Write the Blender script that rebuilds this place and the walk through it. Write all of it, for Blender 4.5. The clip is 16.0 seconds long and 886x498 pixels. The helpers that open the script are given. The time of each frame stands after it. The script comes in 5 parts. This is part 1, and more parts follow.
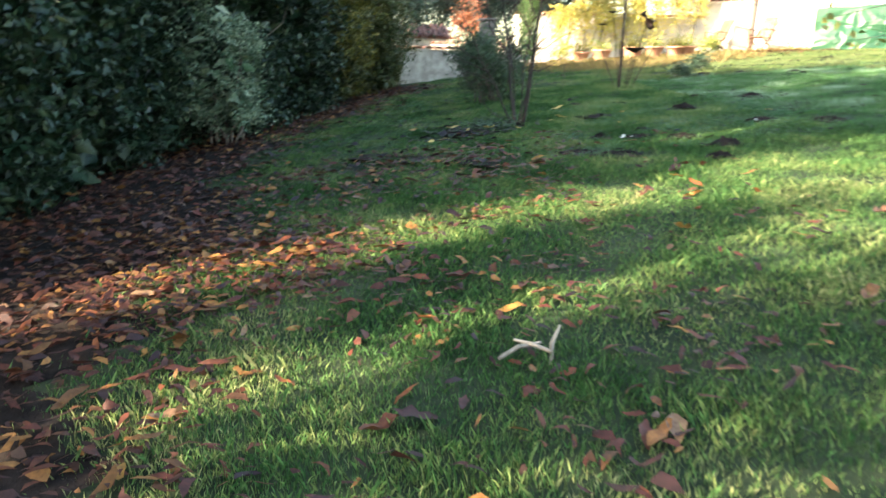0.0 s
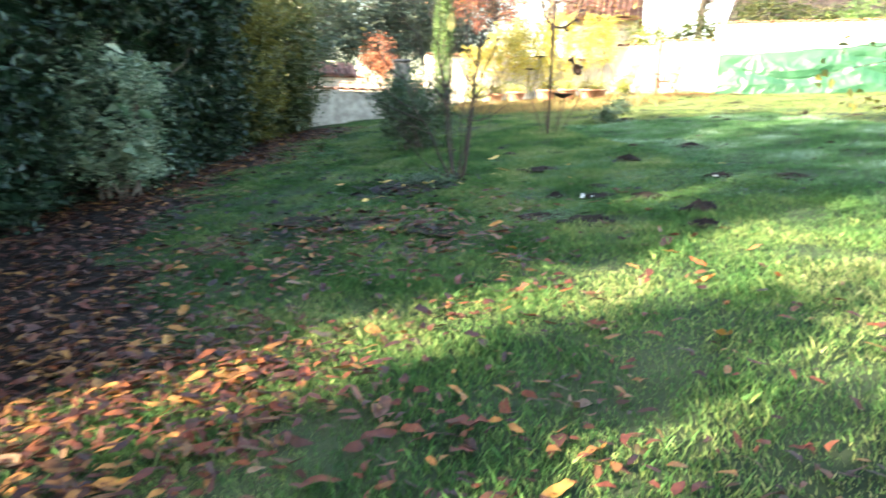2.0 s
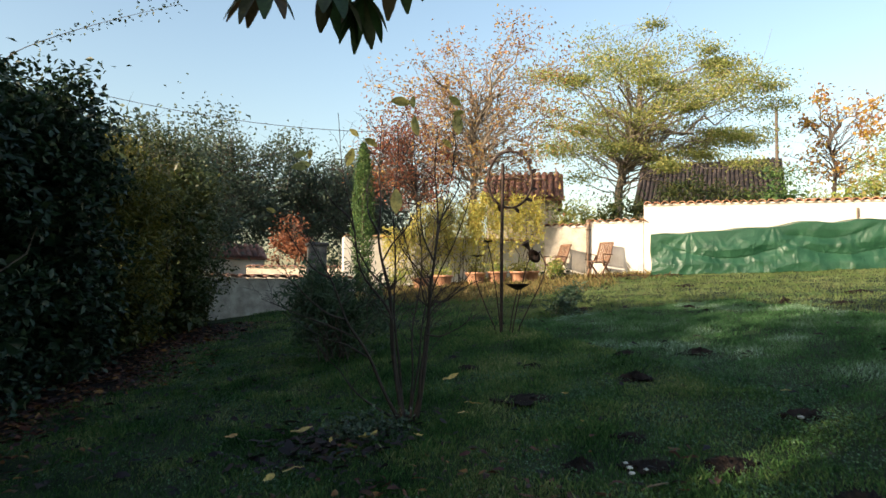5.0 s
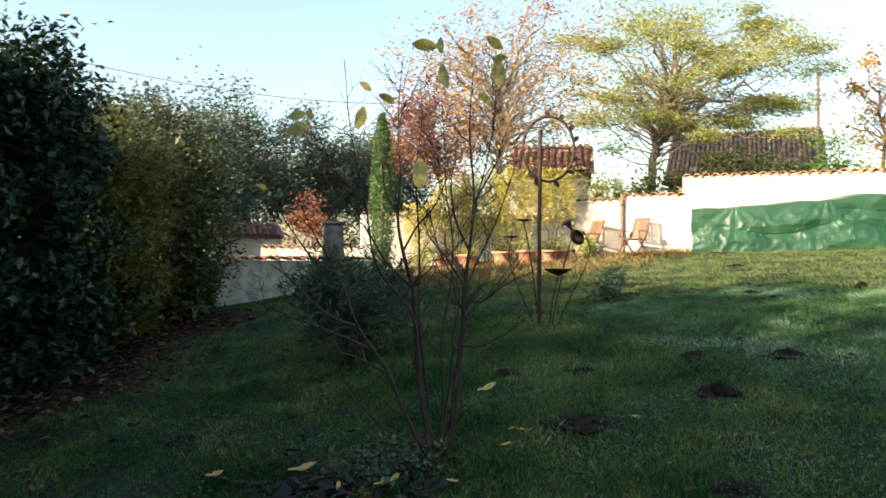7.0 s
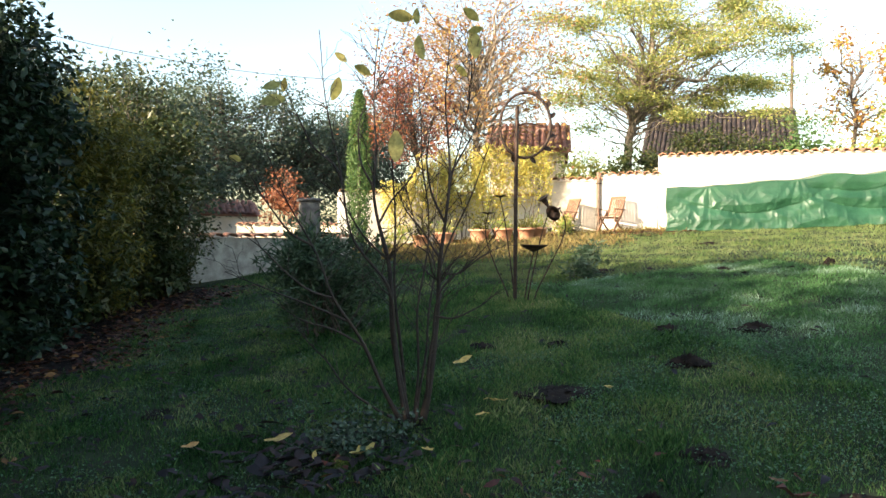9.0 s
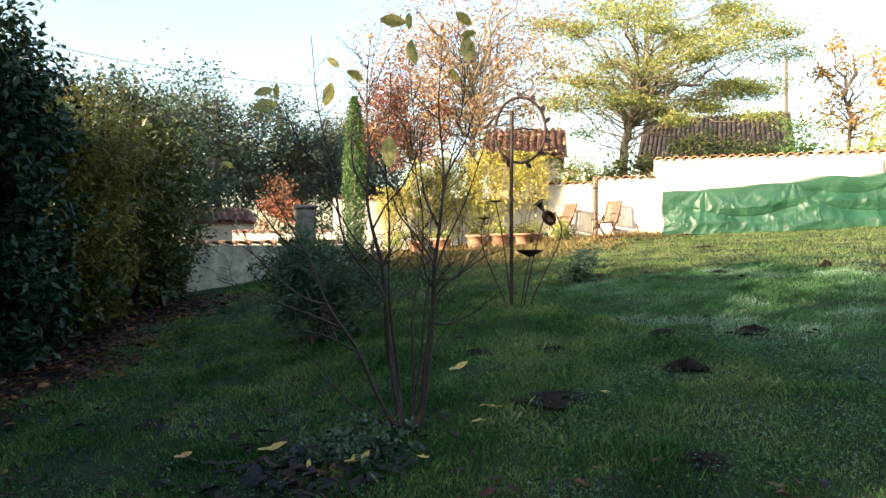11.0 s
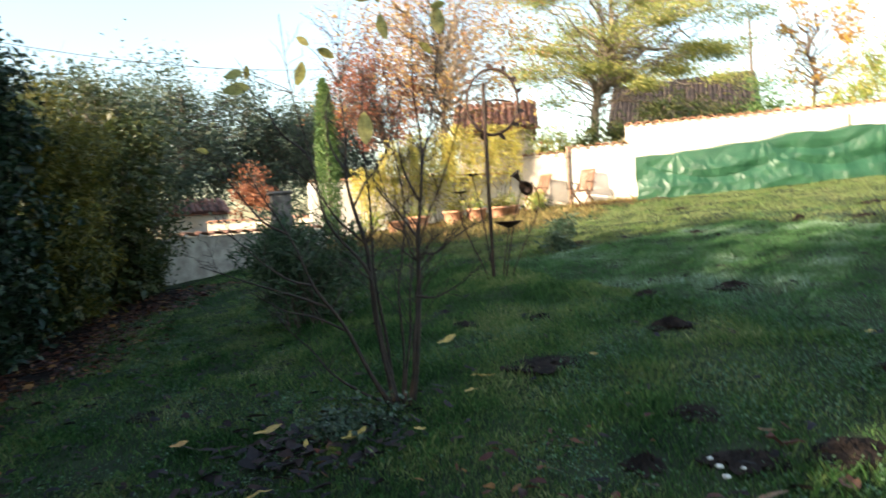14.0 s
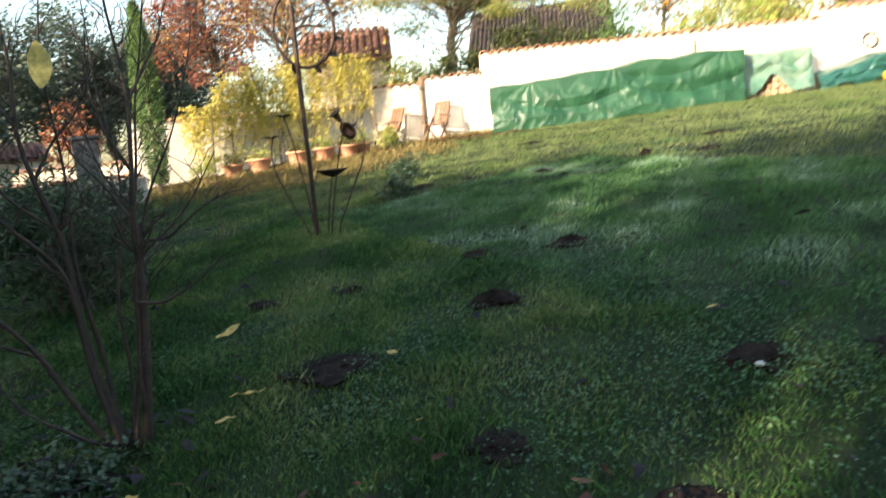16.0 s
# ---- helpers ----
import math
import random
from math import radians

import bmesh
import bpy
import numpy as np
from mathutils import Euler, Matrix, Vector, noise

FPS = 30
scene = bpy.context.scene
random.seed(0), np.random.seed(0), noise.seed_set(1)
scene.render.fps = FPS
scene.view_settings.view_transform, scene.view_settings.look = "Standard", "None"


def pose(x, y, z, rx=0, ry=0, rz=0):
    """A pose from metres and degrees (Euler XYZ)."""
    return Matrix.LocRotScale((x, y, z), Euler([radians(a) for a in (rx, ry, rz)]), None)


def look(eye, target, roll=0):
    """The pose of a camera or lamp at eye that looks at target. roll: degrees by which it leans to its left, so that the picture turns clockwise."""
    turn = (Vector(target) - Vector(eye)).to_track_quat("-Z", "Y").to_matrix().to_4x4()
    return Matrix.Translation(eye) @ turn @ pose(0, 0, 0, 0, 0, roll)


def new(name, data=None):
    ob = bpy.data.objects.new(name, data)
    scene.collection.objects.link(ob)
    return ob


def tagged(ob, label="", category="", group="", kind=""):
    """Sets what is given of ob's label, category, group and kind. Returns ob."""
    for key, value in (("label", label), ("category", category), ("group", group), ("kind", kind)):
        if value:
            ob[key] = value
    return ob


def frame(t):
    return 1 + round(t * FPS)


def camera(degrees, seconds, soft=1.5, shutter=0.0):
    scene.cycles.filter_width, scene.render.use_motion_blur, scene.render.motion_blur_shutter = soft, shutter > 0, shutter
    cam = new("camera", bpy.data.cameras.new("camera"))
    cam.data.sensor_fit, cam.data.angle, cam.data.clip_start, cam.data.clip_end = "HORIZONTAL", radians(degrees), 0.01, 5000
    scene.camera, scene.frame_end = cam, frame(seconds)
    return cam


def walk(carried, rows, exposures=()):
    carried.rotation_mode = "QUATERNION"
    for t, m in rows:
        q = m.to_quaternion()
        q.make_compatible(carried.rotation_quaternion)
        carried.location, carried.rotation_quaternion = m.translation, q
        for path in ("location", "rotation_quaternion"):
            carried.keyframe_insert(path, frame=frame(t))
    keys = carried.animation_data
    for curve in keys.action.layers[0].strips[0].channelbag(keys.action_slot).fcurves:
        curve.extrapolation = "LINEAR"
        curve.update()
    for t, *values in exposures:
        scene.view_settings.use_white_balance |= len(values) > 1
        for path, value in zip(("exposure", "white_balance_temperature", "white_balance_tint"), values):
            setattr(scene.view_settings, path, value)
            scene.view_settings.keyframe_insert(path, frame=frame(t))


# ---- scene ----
cam = camera(65.1, 16.0, shutter=0.4)
PATH = [
    (0, (0.008, -4.564, 0.725), (0.02, -2.629, 0.221), 1.1),
    (0.5, (0.01, -4.244, 0.738), (-0.136, -2.333, 0.167), 4.0),
    (1, (-0.048, -4.027, 0.821), (-0.234, -2.088, 0.368), 3.6),
    (1.5, (-0.228, -3.827, 0.832), (-0.317, -1.863, 0.463), 0.3),
    (2, (-0.314, -3.601, 0.857), (-0.03, -1.662, 0.456), 1.5),
    (2.5, (-0.26, -3.196, 0.906), (0.247, -1.274, 0.683), 0.6),
    (3, (-0.337, -2.825, 0.976), (0.213, -0.906, 0.851), 2.4),
    (3.2, (-0.419, -2.632, 0.975), (0.122, -0.712, 1.116), 1.6),
    (3.5, (-0.463, -2.45, 0.986), (0.147, -0.545, 1.03), 1.6),
    (3.7, (-0.453, -2.296, 0.998), (0.066, -0.365, 1.038), 0.8),
    (5.8, (-0.114, -0.537, 1.162), (0.422, 1.386, 1.277), 0.5),
    (6, (-0.105, -0.421, 1.164), (0.385, 1.515, 1.267), 1.1),
    (6.5, (-0.097, -0.063, 1.219), (0.457, 1.857, 1.295), -2.2),
    (7, (-0.013, 0.048, 1.24), (0.459, 1.991, 1.269), 0.2),
    (7.5, (0.054, 0.051, 1.225), (0.388, 2.022, 1.27), 1.4),
    (8, (0.001, 0.049, 1.216), (0.339, 2.02, 1.26), 0.8),
    (8.5, (0.015, 0.035, 1.213), (0.459, 1.984, 1.238), 0.5),
    (9, (-0.006, 0.031, 1.197), (0.529, 1.958, 1.167), 0.3),
    (9.5, (-0.005, 0.045, 1.192), (0.54, 1.969, 1.19), 0.1),
    (11.8, (0.026, 0.057, 1.192), (0.568, 1.983, 1.174), -0.3),
    (12, (0.008, 0.048, 1.189), (0.551, 1.972, 1.172), -0.0),
    (12.5, (-0.002, 0.037, 1.188), (0.529, 1.965, 1.181), 0.2),
    (13, (0.003, 0.039, 1.186), (0.531, 1.968, 1.172), 0.3),
    (13.5, (-0.005, 0.06, 1.182), (0.561, 1.978, 1.184), 0.8),
    (14, (-0.019, 0.056, 1.161), (0.584, 1.962, 1.085), -3.7),
    (14.5, (0.171, 0.108, 1.15), (1.14, 1.846, 0.951), -5.1),
    (15, (0.461, 0.238, 1.163), (1.484, 1.94, 0.919), -4.2),
    (15.5, (0.653, 0.583, 1.214), (1.711, 2.275, 1.078), -1.4),
    (16, (0.905, 0.832, 1.276), (1.813, 2.589, 0.978), -5.6),
]
walk(cam, [(t, look(e, a, r)) for t, e, a, r in PATH],
     [(0.0, 2.95), (0.8, 3.55), (1.5, 3.75), (2.2, 3.1), (2.6, 2.5), (3.1, 2.05), (3.5, 1.2), (4.5, 0.95), (6.0, 0.85), (6.5, 0.9), (7.0, 1.45), (8.0, 1.8), (9.0, 1.75), (14.0, 1.75), (15.0, 1.7), (15.5, 1.85), (16.0, 1.7)])


# ---- world, sun ----
SUN_EL, SUN_AZ = radians(18), radians(250)
world = bpy.data.worlds.new("sky")
scene.world = world
world.use_nodes = True
wn = world.node_tree.nodes
sky = wn.new("ShaderNodeTexSky")
sky.sky_type = "NISHITA"
sky.sun_disc = False
sky.sun_elevation, sky.sun_rotation = SUN_EL, SUN_AZ
sky.air_density, sky.dust_density, sky.ozone_density = 1.25, 2.2, 1.0
wn["Background"].inputs["Strength"].default_value = 0.15
world.node_tree.links.new(sky.outputs[0], wn["Background"].inputs["Color"])
sun_data = bpy.data.lights.new("sun", "SUN")
sun_data.energy, sun_data.angle, sun_data.color = 5.0, radians(0.6), (1.0, 0.83, 0.62)
sun = new("sun", sun_data)
SUN_DIR = Vector((math.sin(SUN_AZ) * math.cos(SUN_EL), math.cos(SUN_AZ) * math.cos(SUN_EL), math.sin(SUN_EL)))
sun.matrix_world = look(SUN_DIR * 60, (0, 0, 0))


# ---- materials ----
def material(name, c1, c2, scale=8.0, rough=0.8, bump=0.3, fine=60.0, vary=0.15, metal=0.0, by="object", clear=0.0, spread=(0.35, 0.65), through_light=0.0, gloss=0.5):
    """Two-scale noise colour with bump; vary shifts brightness piece by piece."""
    m = bpy.data.materials.new(name)
    m.use_nodes = True
    n, l = m.node_tree.nodes, m.node_tree.links
    b = n["Principled BSDF"]
    co = n.new("ShaderNodeNewGeometry") if by == "island" else n.new("ShaderNodeObjectInfo")
    tc = n.new("ShaderNodeNewGeometry")
    big = n.new("ShaderNodeTexNoise")
    big.inputs["Scale"].default_value, big.inputs["Detail"].default_value = scale, 6
    l.new(tc.outputs["Position"], big.inputs["Vector"])
    small = n.new("ShaderNodeTexNoise")
    small.inputs["Scale"].default_value, small.inputs["Detail"].default_value = fine, 3
    l.new(tc.outputs["Position"], small.inputs["Vector"])
    add = n.new("ShaderNodeMath")
    add.operation = "MULTIPLY_ADD"
    l.new(small.outputs[0], add.inputs[0])
    add.inputs[1].default_value = 0.35
    l.new(big.outputs[0], add.inputs[2])
    ramp = n.new("ShaderNodeMapRange")
    ramp.inputs[1].default_value, ramp.inputs[2].default_value = spread[0] + 0.17, spread[1] + 0.17
    l.new(add.outputs[0], ramp.inputs[0])
    mix = n.new("ShaderNodeMix")
    mix.data_type = "RGBA"
    mix.inputs[6].default_value, mix.inputs[7].default_value = (*c1, 1), (*c2, 1)
    l.new(ramp.outputs[0], mix.inputs[0])
    hsv = n.new("ShaderNodeHueSaturation")
    val = n.new("ShaderNodeMapRange")
    val.inputs[3].default_value, val.inputs[4].default_value = 1 - vary, 1 + vary
    l.new(co.outputs["Random Per Island" if by == "island" else "Random"], val.inputs[0])
    l.new(val.outputs[0], hsv.inputs["Value"])
    l.new(mix.outputs[2], hsv.inputs["Color"])
    l.new(hsv.outputs[0], b.inputs["Base Color"])
    b.inputs["Roughness"].default_value, b.inputs["Metallic"].default_value = rough, metal
    b.inputs["Coat Weight"].default_value = clear
    b.inputs["Specular IOR Level"].default_value = gloss
    if bump:
        bp = n.new("ShaderNodeBump")
        bp.inputs["Strength"].default_value, bp.inputs["Distance"].default_value = bump, 0.01
        l.new(add.outputs[0], bp.inputs["Height"])
        l.new(bp.outputs[0], b.inputs["Normal"])
    if through_light:
        tr = n.new("ShaderNodeBsdfTranslucent")
        l.new(hsv.outputs[0], tr.inputs["Color"])
        ms = n.new("ShaderNodeMixShader")
        ms.inputs[0].default_value = through_light
        l.new(b.outputs[0], ms.inputs[1])
        l.new(tr.outputs[0], ms.inputs[2])
        l.new(ms.outputs[0], n["Material Output"].inputs["Surface"])
    return m


def leafy(name, colours, rough=0.45, glow=0.3, value=0.25, patch=0.0, by="island", gloss=0.3):
    """Leaf colour picked leaf by leaf from a ramp, some light passing through the blade."""
    m = bpy.data.materials.new(name)
    m.use_nodes = True
    n, l = m.node_tree.nodes, m.node_tree.links
    b = n["Principled BSDF"]
    g = n.new("ShaderNodeNewGeometry")
    r = n.new("ShaderNodeValToRGB")
    els = r.color_ramp.elements
    while len(els) < len(colours):
        els.new(0.5)
    for i, c in enumerate(colours):
        els[i].position, els[i].color = i / max(1, len(colours) - 1), (*c, 1)
    noi = n.new("ShaderNodeTexNoise")
    noi.inputs["Scale"].default_value = 1.3
    l.new(g.outputs["Position"], noi.inputs["Vector"])
    pk = n.new("ShaderNodeMix")
    pk.inputs[0].default_value = patch
    l.new(n.new("ShaderNodeObjectInfo").outputs["Random"] if by == "object" else g.outputs["Random Per Island"], pk.inputs[2])
    sp = n.new("ShaderNodeMapRange")
    sp.inputs[1].default_value, sp.inputs[2].default_value = 0.35, 0.65
    l.new(noi.outputs[0], sp.inputs[0])
    l.new(sp.outputs[0], pk.inputs[3])
    l.new(pk.outputs[0], r.inputs[0])
    mott = n.new("ShaderNodeTexNoise")
    mott.inputs["Scale"].default_value, mott.inputs["Detail"].default_value = 45, 3
    l.new(g.outputs["Position"], mott.inputs["Vector"])
    vv = n.new("ShaderNodeMapRange")
    vv.inputs[1].default_value, vv.inputs[2].default_value = 0.3, 0.7
    vv.inputs[3].default_value, vv.inputs[4].default_value = 1 - value, 1 + value
    l.new(mott.outputs[0], vv.inputs[0])
    h = n.new("ShaderNodeHueSaturation")
    l.new(vv.outputs[0], h.inputs["Value"])
    l.new(r.outputs[0], h.inputs["Color"])
    l.new(h.outputs[0], b.inputs["Base Color"])
    b.inputs["Roughness"].default_value = rough
    b.inputs["Specular IOR Level"].default_value = gloss
    tr = n.new("ShaderNodeBsdfTranslucent")
    l.new(h.outputs[0], tr.inputs["Color"])
    ms = n.new("ShaderNodeMixShader")
    ms.inputs[0].default_value = glow
    l.new(b.outputs[0], ms.inputs[1])
    l.new(tr.outputs[0], ms.inputs[2])
    l.new(ms.outputs[0], n["Material Output"].inputs["Surface"])
    return m


M = {
    "soil": material("soil", (0.010, 0.008, 0.007), (0.032, 0.024, 0.020), 9, 0.95, 0.9, 90, gloss=0.06),
    "turf": material("turf", (0.010, 0.018, 0.008), (0.030, 0.042, 0.019), 2.3, 0.95, 0.8, 70, gloss=0.15),
    "grass": leafy("grass", [(0.007, 0.026, 0.008), (0.034, 0.090, 0.025), (0.070, 0.145, 0.042), (0.16, 0.21, 0.068), (0.32, 0.32, 0.15)], 0.5, 0.35, 0.5, 0.45, gloss=0.12),
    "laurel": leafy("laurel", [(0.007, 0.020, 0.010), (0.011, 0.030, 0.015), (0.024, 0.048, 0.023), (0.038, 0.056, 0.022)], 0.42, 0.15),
    "variegated": leafy("variegated", [(0.06, 0.12, 0.06), (0.16, 0.22, 0.14), (0.28, 0.32, 0.20)], 0.35, 0.2),
    "olive": leafy("olive", [(0.055, 0.068, 0.016), (0.10, 0.105, 0.020), (0.19, 0.16, 0.030), (0.045, 0.062, 0.018)], 0.45, 0.35),
    "green": leafy("green", [(0.024, 0.042, 0.014), (0.045, 0.064, 0.02), (0.085, 0.085, 0.025)], 0.4, 0.25),
    "darkwood": leafy("darkwood", [(0.05, 0.085, 0.055), (0.085, 0.12, 0.08), (0.14, 0.16, 0.10), (0.07, 0.10, 0.085)], 0.5, 0.35),
    "yellow": leafy("yellow", [(0.62, 0.50, 0.10), (0.72, 0.62, 0.18), (0.56, 0.54, 0.16), (0.42, 0.44, 0.12), (0.58, 0.38, 0.09)], 0.5, 0.45),
    "orange": leafy("orange", [(0.26, 0.09, 0.05), (0.36, 0.16, 0.08), (0.18, 0.07, 0.05)], 0.5, 0.4),
    "rust": leafy("rust", [(0.34, 0.17, 0.09), (0.40, 0.24, 0.10), (0.50, 0.36, 0.10), (0.24, 0.11, 0.075), (0.42, 0.20, 0.07)], 0.5, 0.4),
    "russet": leafy("russet", [(0.17, 0.055, 0.05), (0.26, 0.085, 0.055), (0.38, 0.17, 0.07), (0.16, 0.06, 0.06), (0.30, 0.11, 0.05)], 0.5, 0.4),
    "acacia": leafy("acacia", [(0.20, 0.26, 0.07), (0.32, 0.36, 0.10), (0.48, 0.43, 0.14), (0.16, 0.22, 0.08)], 0.5, 0.4),
    "gold": leafy("gold", [(0.60, 0.40, 0.06), (0.55, 0.28, 0.06), (0.34, 0.16, 0.09), (0.62, 0.46, 0.08)], 0.5, 0.4),
    "lime": leafy("lime", [(0.16, 0.26, 0.05), (0.28, 0.36, 0.08), (0.46, 0.42, 0.12), (0.34, 0.24, 0.10)], 0.5, 0.4),
    "litter": leafy("litter", [(0.018, 0.007, 0.007), (0.035, 0.012, 0.009), (0.085, 0.022, 0.011), (0.025, 0.010, 0.009), (0.12, 0.036, 0.013), (0.032, 0.012, 0.009), (0.24, 0.11, 0.028), (0.022, 0.009, 0.008)], 0.6, 0.15, 0.35),
    "paleleaf": leafy("paleleaf", [(0.30, 0.28, 0.08), (0.42, 0.34, 0.10), (0.34, 0.36, 0.14)], 0.5, 0.35, 0.3, 0.0, "object"),
    "frosted": leafy("frosted", [(0.014, 0.046, 0.014), (0.034, 0.10, 0.028), (0.06, 0.15, 0.042), (0.13, 0.22, 0.11), (0.34, 0.46, 0.37)], 0.5, 0.3, 0.45, 0.55),
    "cypress": leafy("cypress", [(0.05, 0.11, 0.035), (0.09, 0.16, 0.05), (0.14, 0.20, 0.06)], 0.5, 0.25),
    "ivy": leafy("ivy", [(0.018, 0.045, 0.022), (0.04, 0.075, 0.04), (0.10, 0.135, 0.085)], 0.4, 0.15),
    "dampleaf": leafy("dampleaf", [(0.008, 0.007, 0.008), (0.018, 0.013, 0.015), (0.04, 0.022, 0.018)], 0.8, 0.05),
    "chestnut": leafy("chestnut", [(0.03, 0.06, 0.02), (0.05, 0.08, 0.025), (0.04, 0.07, 0.03), (0.13, 0.06, 0.025), (0.035, 0.06, 0.02)], 0.4, 0.3, 0.3, 0.0, "object"),
    "dullgrass": leafy("dullgrass", [(0.06, 0.105, 0.03), (0.085, 0.14, 0.042), (0.13, 0.15, 0.055), (0.12, 0.175, 0.07), (0.20, 0.18, 0.085)], 0.6, 0.3, 0.2, 0.6, gloss=0.12),
    "clover": leafy("clover", [(0.02, 0.06, 0.022), (0.06, 0.14, 0.06), (0.10, 0.18, 0.085), (0.14, 0.225, 0.12)], 0.5, 0.25, 0.2, 0.3),
    "oleander": leafy("oleander", [(0.03, 0.062, 0.03), (0.055, 0.095, 0.045), (0.09, 0.13, 0.065)], 0.45, 0.2),
    "straw": leafy("straw", [(0.10, 0.075, 0.03), (0.20, 0.14, 0.05), (0.13, 0.13, 0.035), (0.28, 0.19, 0.07)], 0.6, 0.3),
    "bark": material("bark", (0.05, 0.038, 0.030), (0.14, 0.11, 0.085), 14, 0.9, 0.8, 80),
    "shrubbark": material("shrubbark", (0.015, 0.009, 0.007), (0.044, 0.027, 0.018), 16, 0.7, 0.8, 90),
    "palebark": material("palebark", (0.14, 0.11, 0.085), (0.30, 0.25, 0.19), 9, 0.9, 0.7, 70),
    "render": material("render", (0.62, 0.56, 0.48), (0.80, 0.75, 0.67), 1.6, 0.9, 0.35, 40),
    "oldrender": material("oldrender", (0.38, 0.32, 0.25), (0.62, 0.55, 0.45), 2.4, 0.92, 0.6, 30),
    "tile": material("tile", (0.34, 0.15, 0.09), (0.52, 0.29, 0.18), 7, 0.85, 0.4, 60, 0.35),
    "darktile": material("darktile", (0.10, 0.075, 0.06), (0.22, 0.16, 0.12), 4, 0.9, 0.4, 50, 0.35),
    "tarp": material("tarp", (0.010, 0.046, 0.022), (0.022, 0.075, 0.038), 2.2, 0.42, 0.35, 30, 0.05, gloss=0.35),
    "tealtarp": material("tealtarp", (0.008, 0.046, 0.042), (0.020, 0.085, 0.066), 3, 0.34, 0.5, 22, 0.05, gloss=0.6),
    "palesheet": material("palesheet", (0.07, 0.17, 0.12), (0.20, 0.30, 0.23), 2.2, 0.32, 0.5, 22, 0.05, gloss=0.6, through_light=0.25),
    "iron": material("iron", (0.025, 0.018, 0.016), (0.075, 0.045, 0.032), 25, 0.65, 0.3, 140, 0.1, 0.6),
    "teak": material("teak", (0.11, 0.055, 0.032), (0.21, 0.11, 0.06), 22, 0.65, 0.3, 120, 0.2),
    "timber": material("timber", (0.10, 0.075, 0.055), (0.20, 0.15, 0.11), 12, 0.85, 0.5, 90, 0.15),
    "terracotta": material("terracotta", (0.45, 0.20, 0.11), (0.58, 0.31, 0.19), 6, 0.85, 0.3, 70, 0.15),
    "white": material("white", (0.70, 0.70, 0.68), (0.82, 0.81, 0.78), 5, 0.5, 0.1, 80, 0.03),
    "blue": material("blue", (0.05, 0.24, 0.42), (0.10, 0.34, 0.55), 6, 0.45, 0.1, 90, 0.05),
    "bag": material("bag", (0.28, 0.20, 0.02), (0.42, 0.31, 0.04), 5, 0.5, 0.9, 30, 0.08),
    "logs": material("logs", (0.28, 0.18, 0.10), (0.46, 0.32, 0.20), 16, 0.85, 0.5, 80, 0.3),
    "palestone": material("palestone", (0.42, 0.42, 0.38), (0.6, 0.6, 0.55), 30, 0.85, 0.4, 120, 0.1),
    "shadedstone": material("shadedstone", (0.07, 0.065, 0.06), (0.16, 0.15, 0.14), 6, 0.9, 0.6, 60, 0.2),
    "stone": material("stone", (0.24, 0.21, 0.18), (0.42, 0.38, 0.32), 6, 0.9, 0.6, 60, 0.2),
}


# ---- mesh helpers ----
def mesh_object(name, verts, faces, mat, parent=None, label="", smooth=False):
    """One mesh object from arrays; faces are all triangles or all quads."""
    verts, faces = np.asarray(verts, dtype=np.float32), np.asarray(faces, dtype=np.int32)
    me = bpy.data.meshes.new(name)
    k = faces.shape[1]
    me.vertices.add(len(verts))
    me.vertices.foreach_set("co", verts.ravel())
    me.loops.add(faces.size)
    me.loops.foreach_set("vertex_index", faces.ravel())
    me.polygons.add(len(faces))
    me.polygons.foreach_set("loop_start", np.arange(0, faces.size, k, dtype=np.int32))
    me.polygons.foreach_set("loop_total", np.full(len(faces), k, dtype=np.int32))
    if smooth:
        me.polygons.foreach_set("use_smooth", np.ones(len(faces), dtype=bool))
    me.update(calc_edges=True)
    me.validate()
    me.materials.append(mat)
    ob = new(name, me)
    if parent is not None:
        ob.parent = parent
    if label:
        ob["label"] = label
    return ob


def part(name, bm, mat, parent=None, label="", smooth=False):
    """Links a bmesh as one mesh object under a thing or a part."""
    me = bpy.data.meshes.new(name)
    bm.normal_update()
    bm.to_mesh(me)
    bm.free()
    if smooth:
        me.polygons.foreach_set("use_smooth", np.ones(len(me.polygons), dtype=bool))
    me.materials.append(mat)
    ob = new(name, me)
    if parent is not None:
        ob.parent = parent
    if label:
        ob["label"] = label
    return ob


def thing(name, x, y, z, label, category, group="", rz=0.0, kind=""):
    e = new(name)
    e.empty_display_size = 0.1
    e.matrix_world = pose(x, y, z, 0, 0, rz)
    return tagged(e, label, category, group, kind)


def box(bm, cx, cy, cz, sx, sy, sz, bevel=0.0, m=None):
    r = bmesh.ops.create_cube(bm, size=1, matrix=(m or Matrix()) @ Matrix.Translation((cx, cy, cz)) @ Matrix.Diagonal((sx, sy, sz, 1)))
    if bevel:
        ed = list({e for v in r["verts"] for e in v.link_edges})
        bmesh.ops.bevel(bm, geom=ed, offset=bevel, segments=1, affect="EDGES")
    return bm


def boxed(cx, cy, cz, sx, sy, sz, bevel=0.0, m=None):
    return box(bmesh.new(), cx, cy, cz, sx, sy, sz, bevel, m)


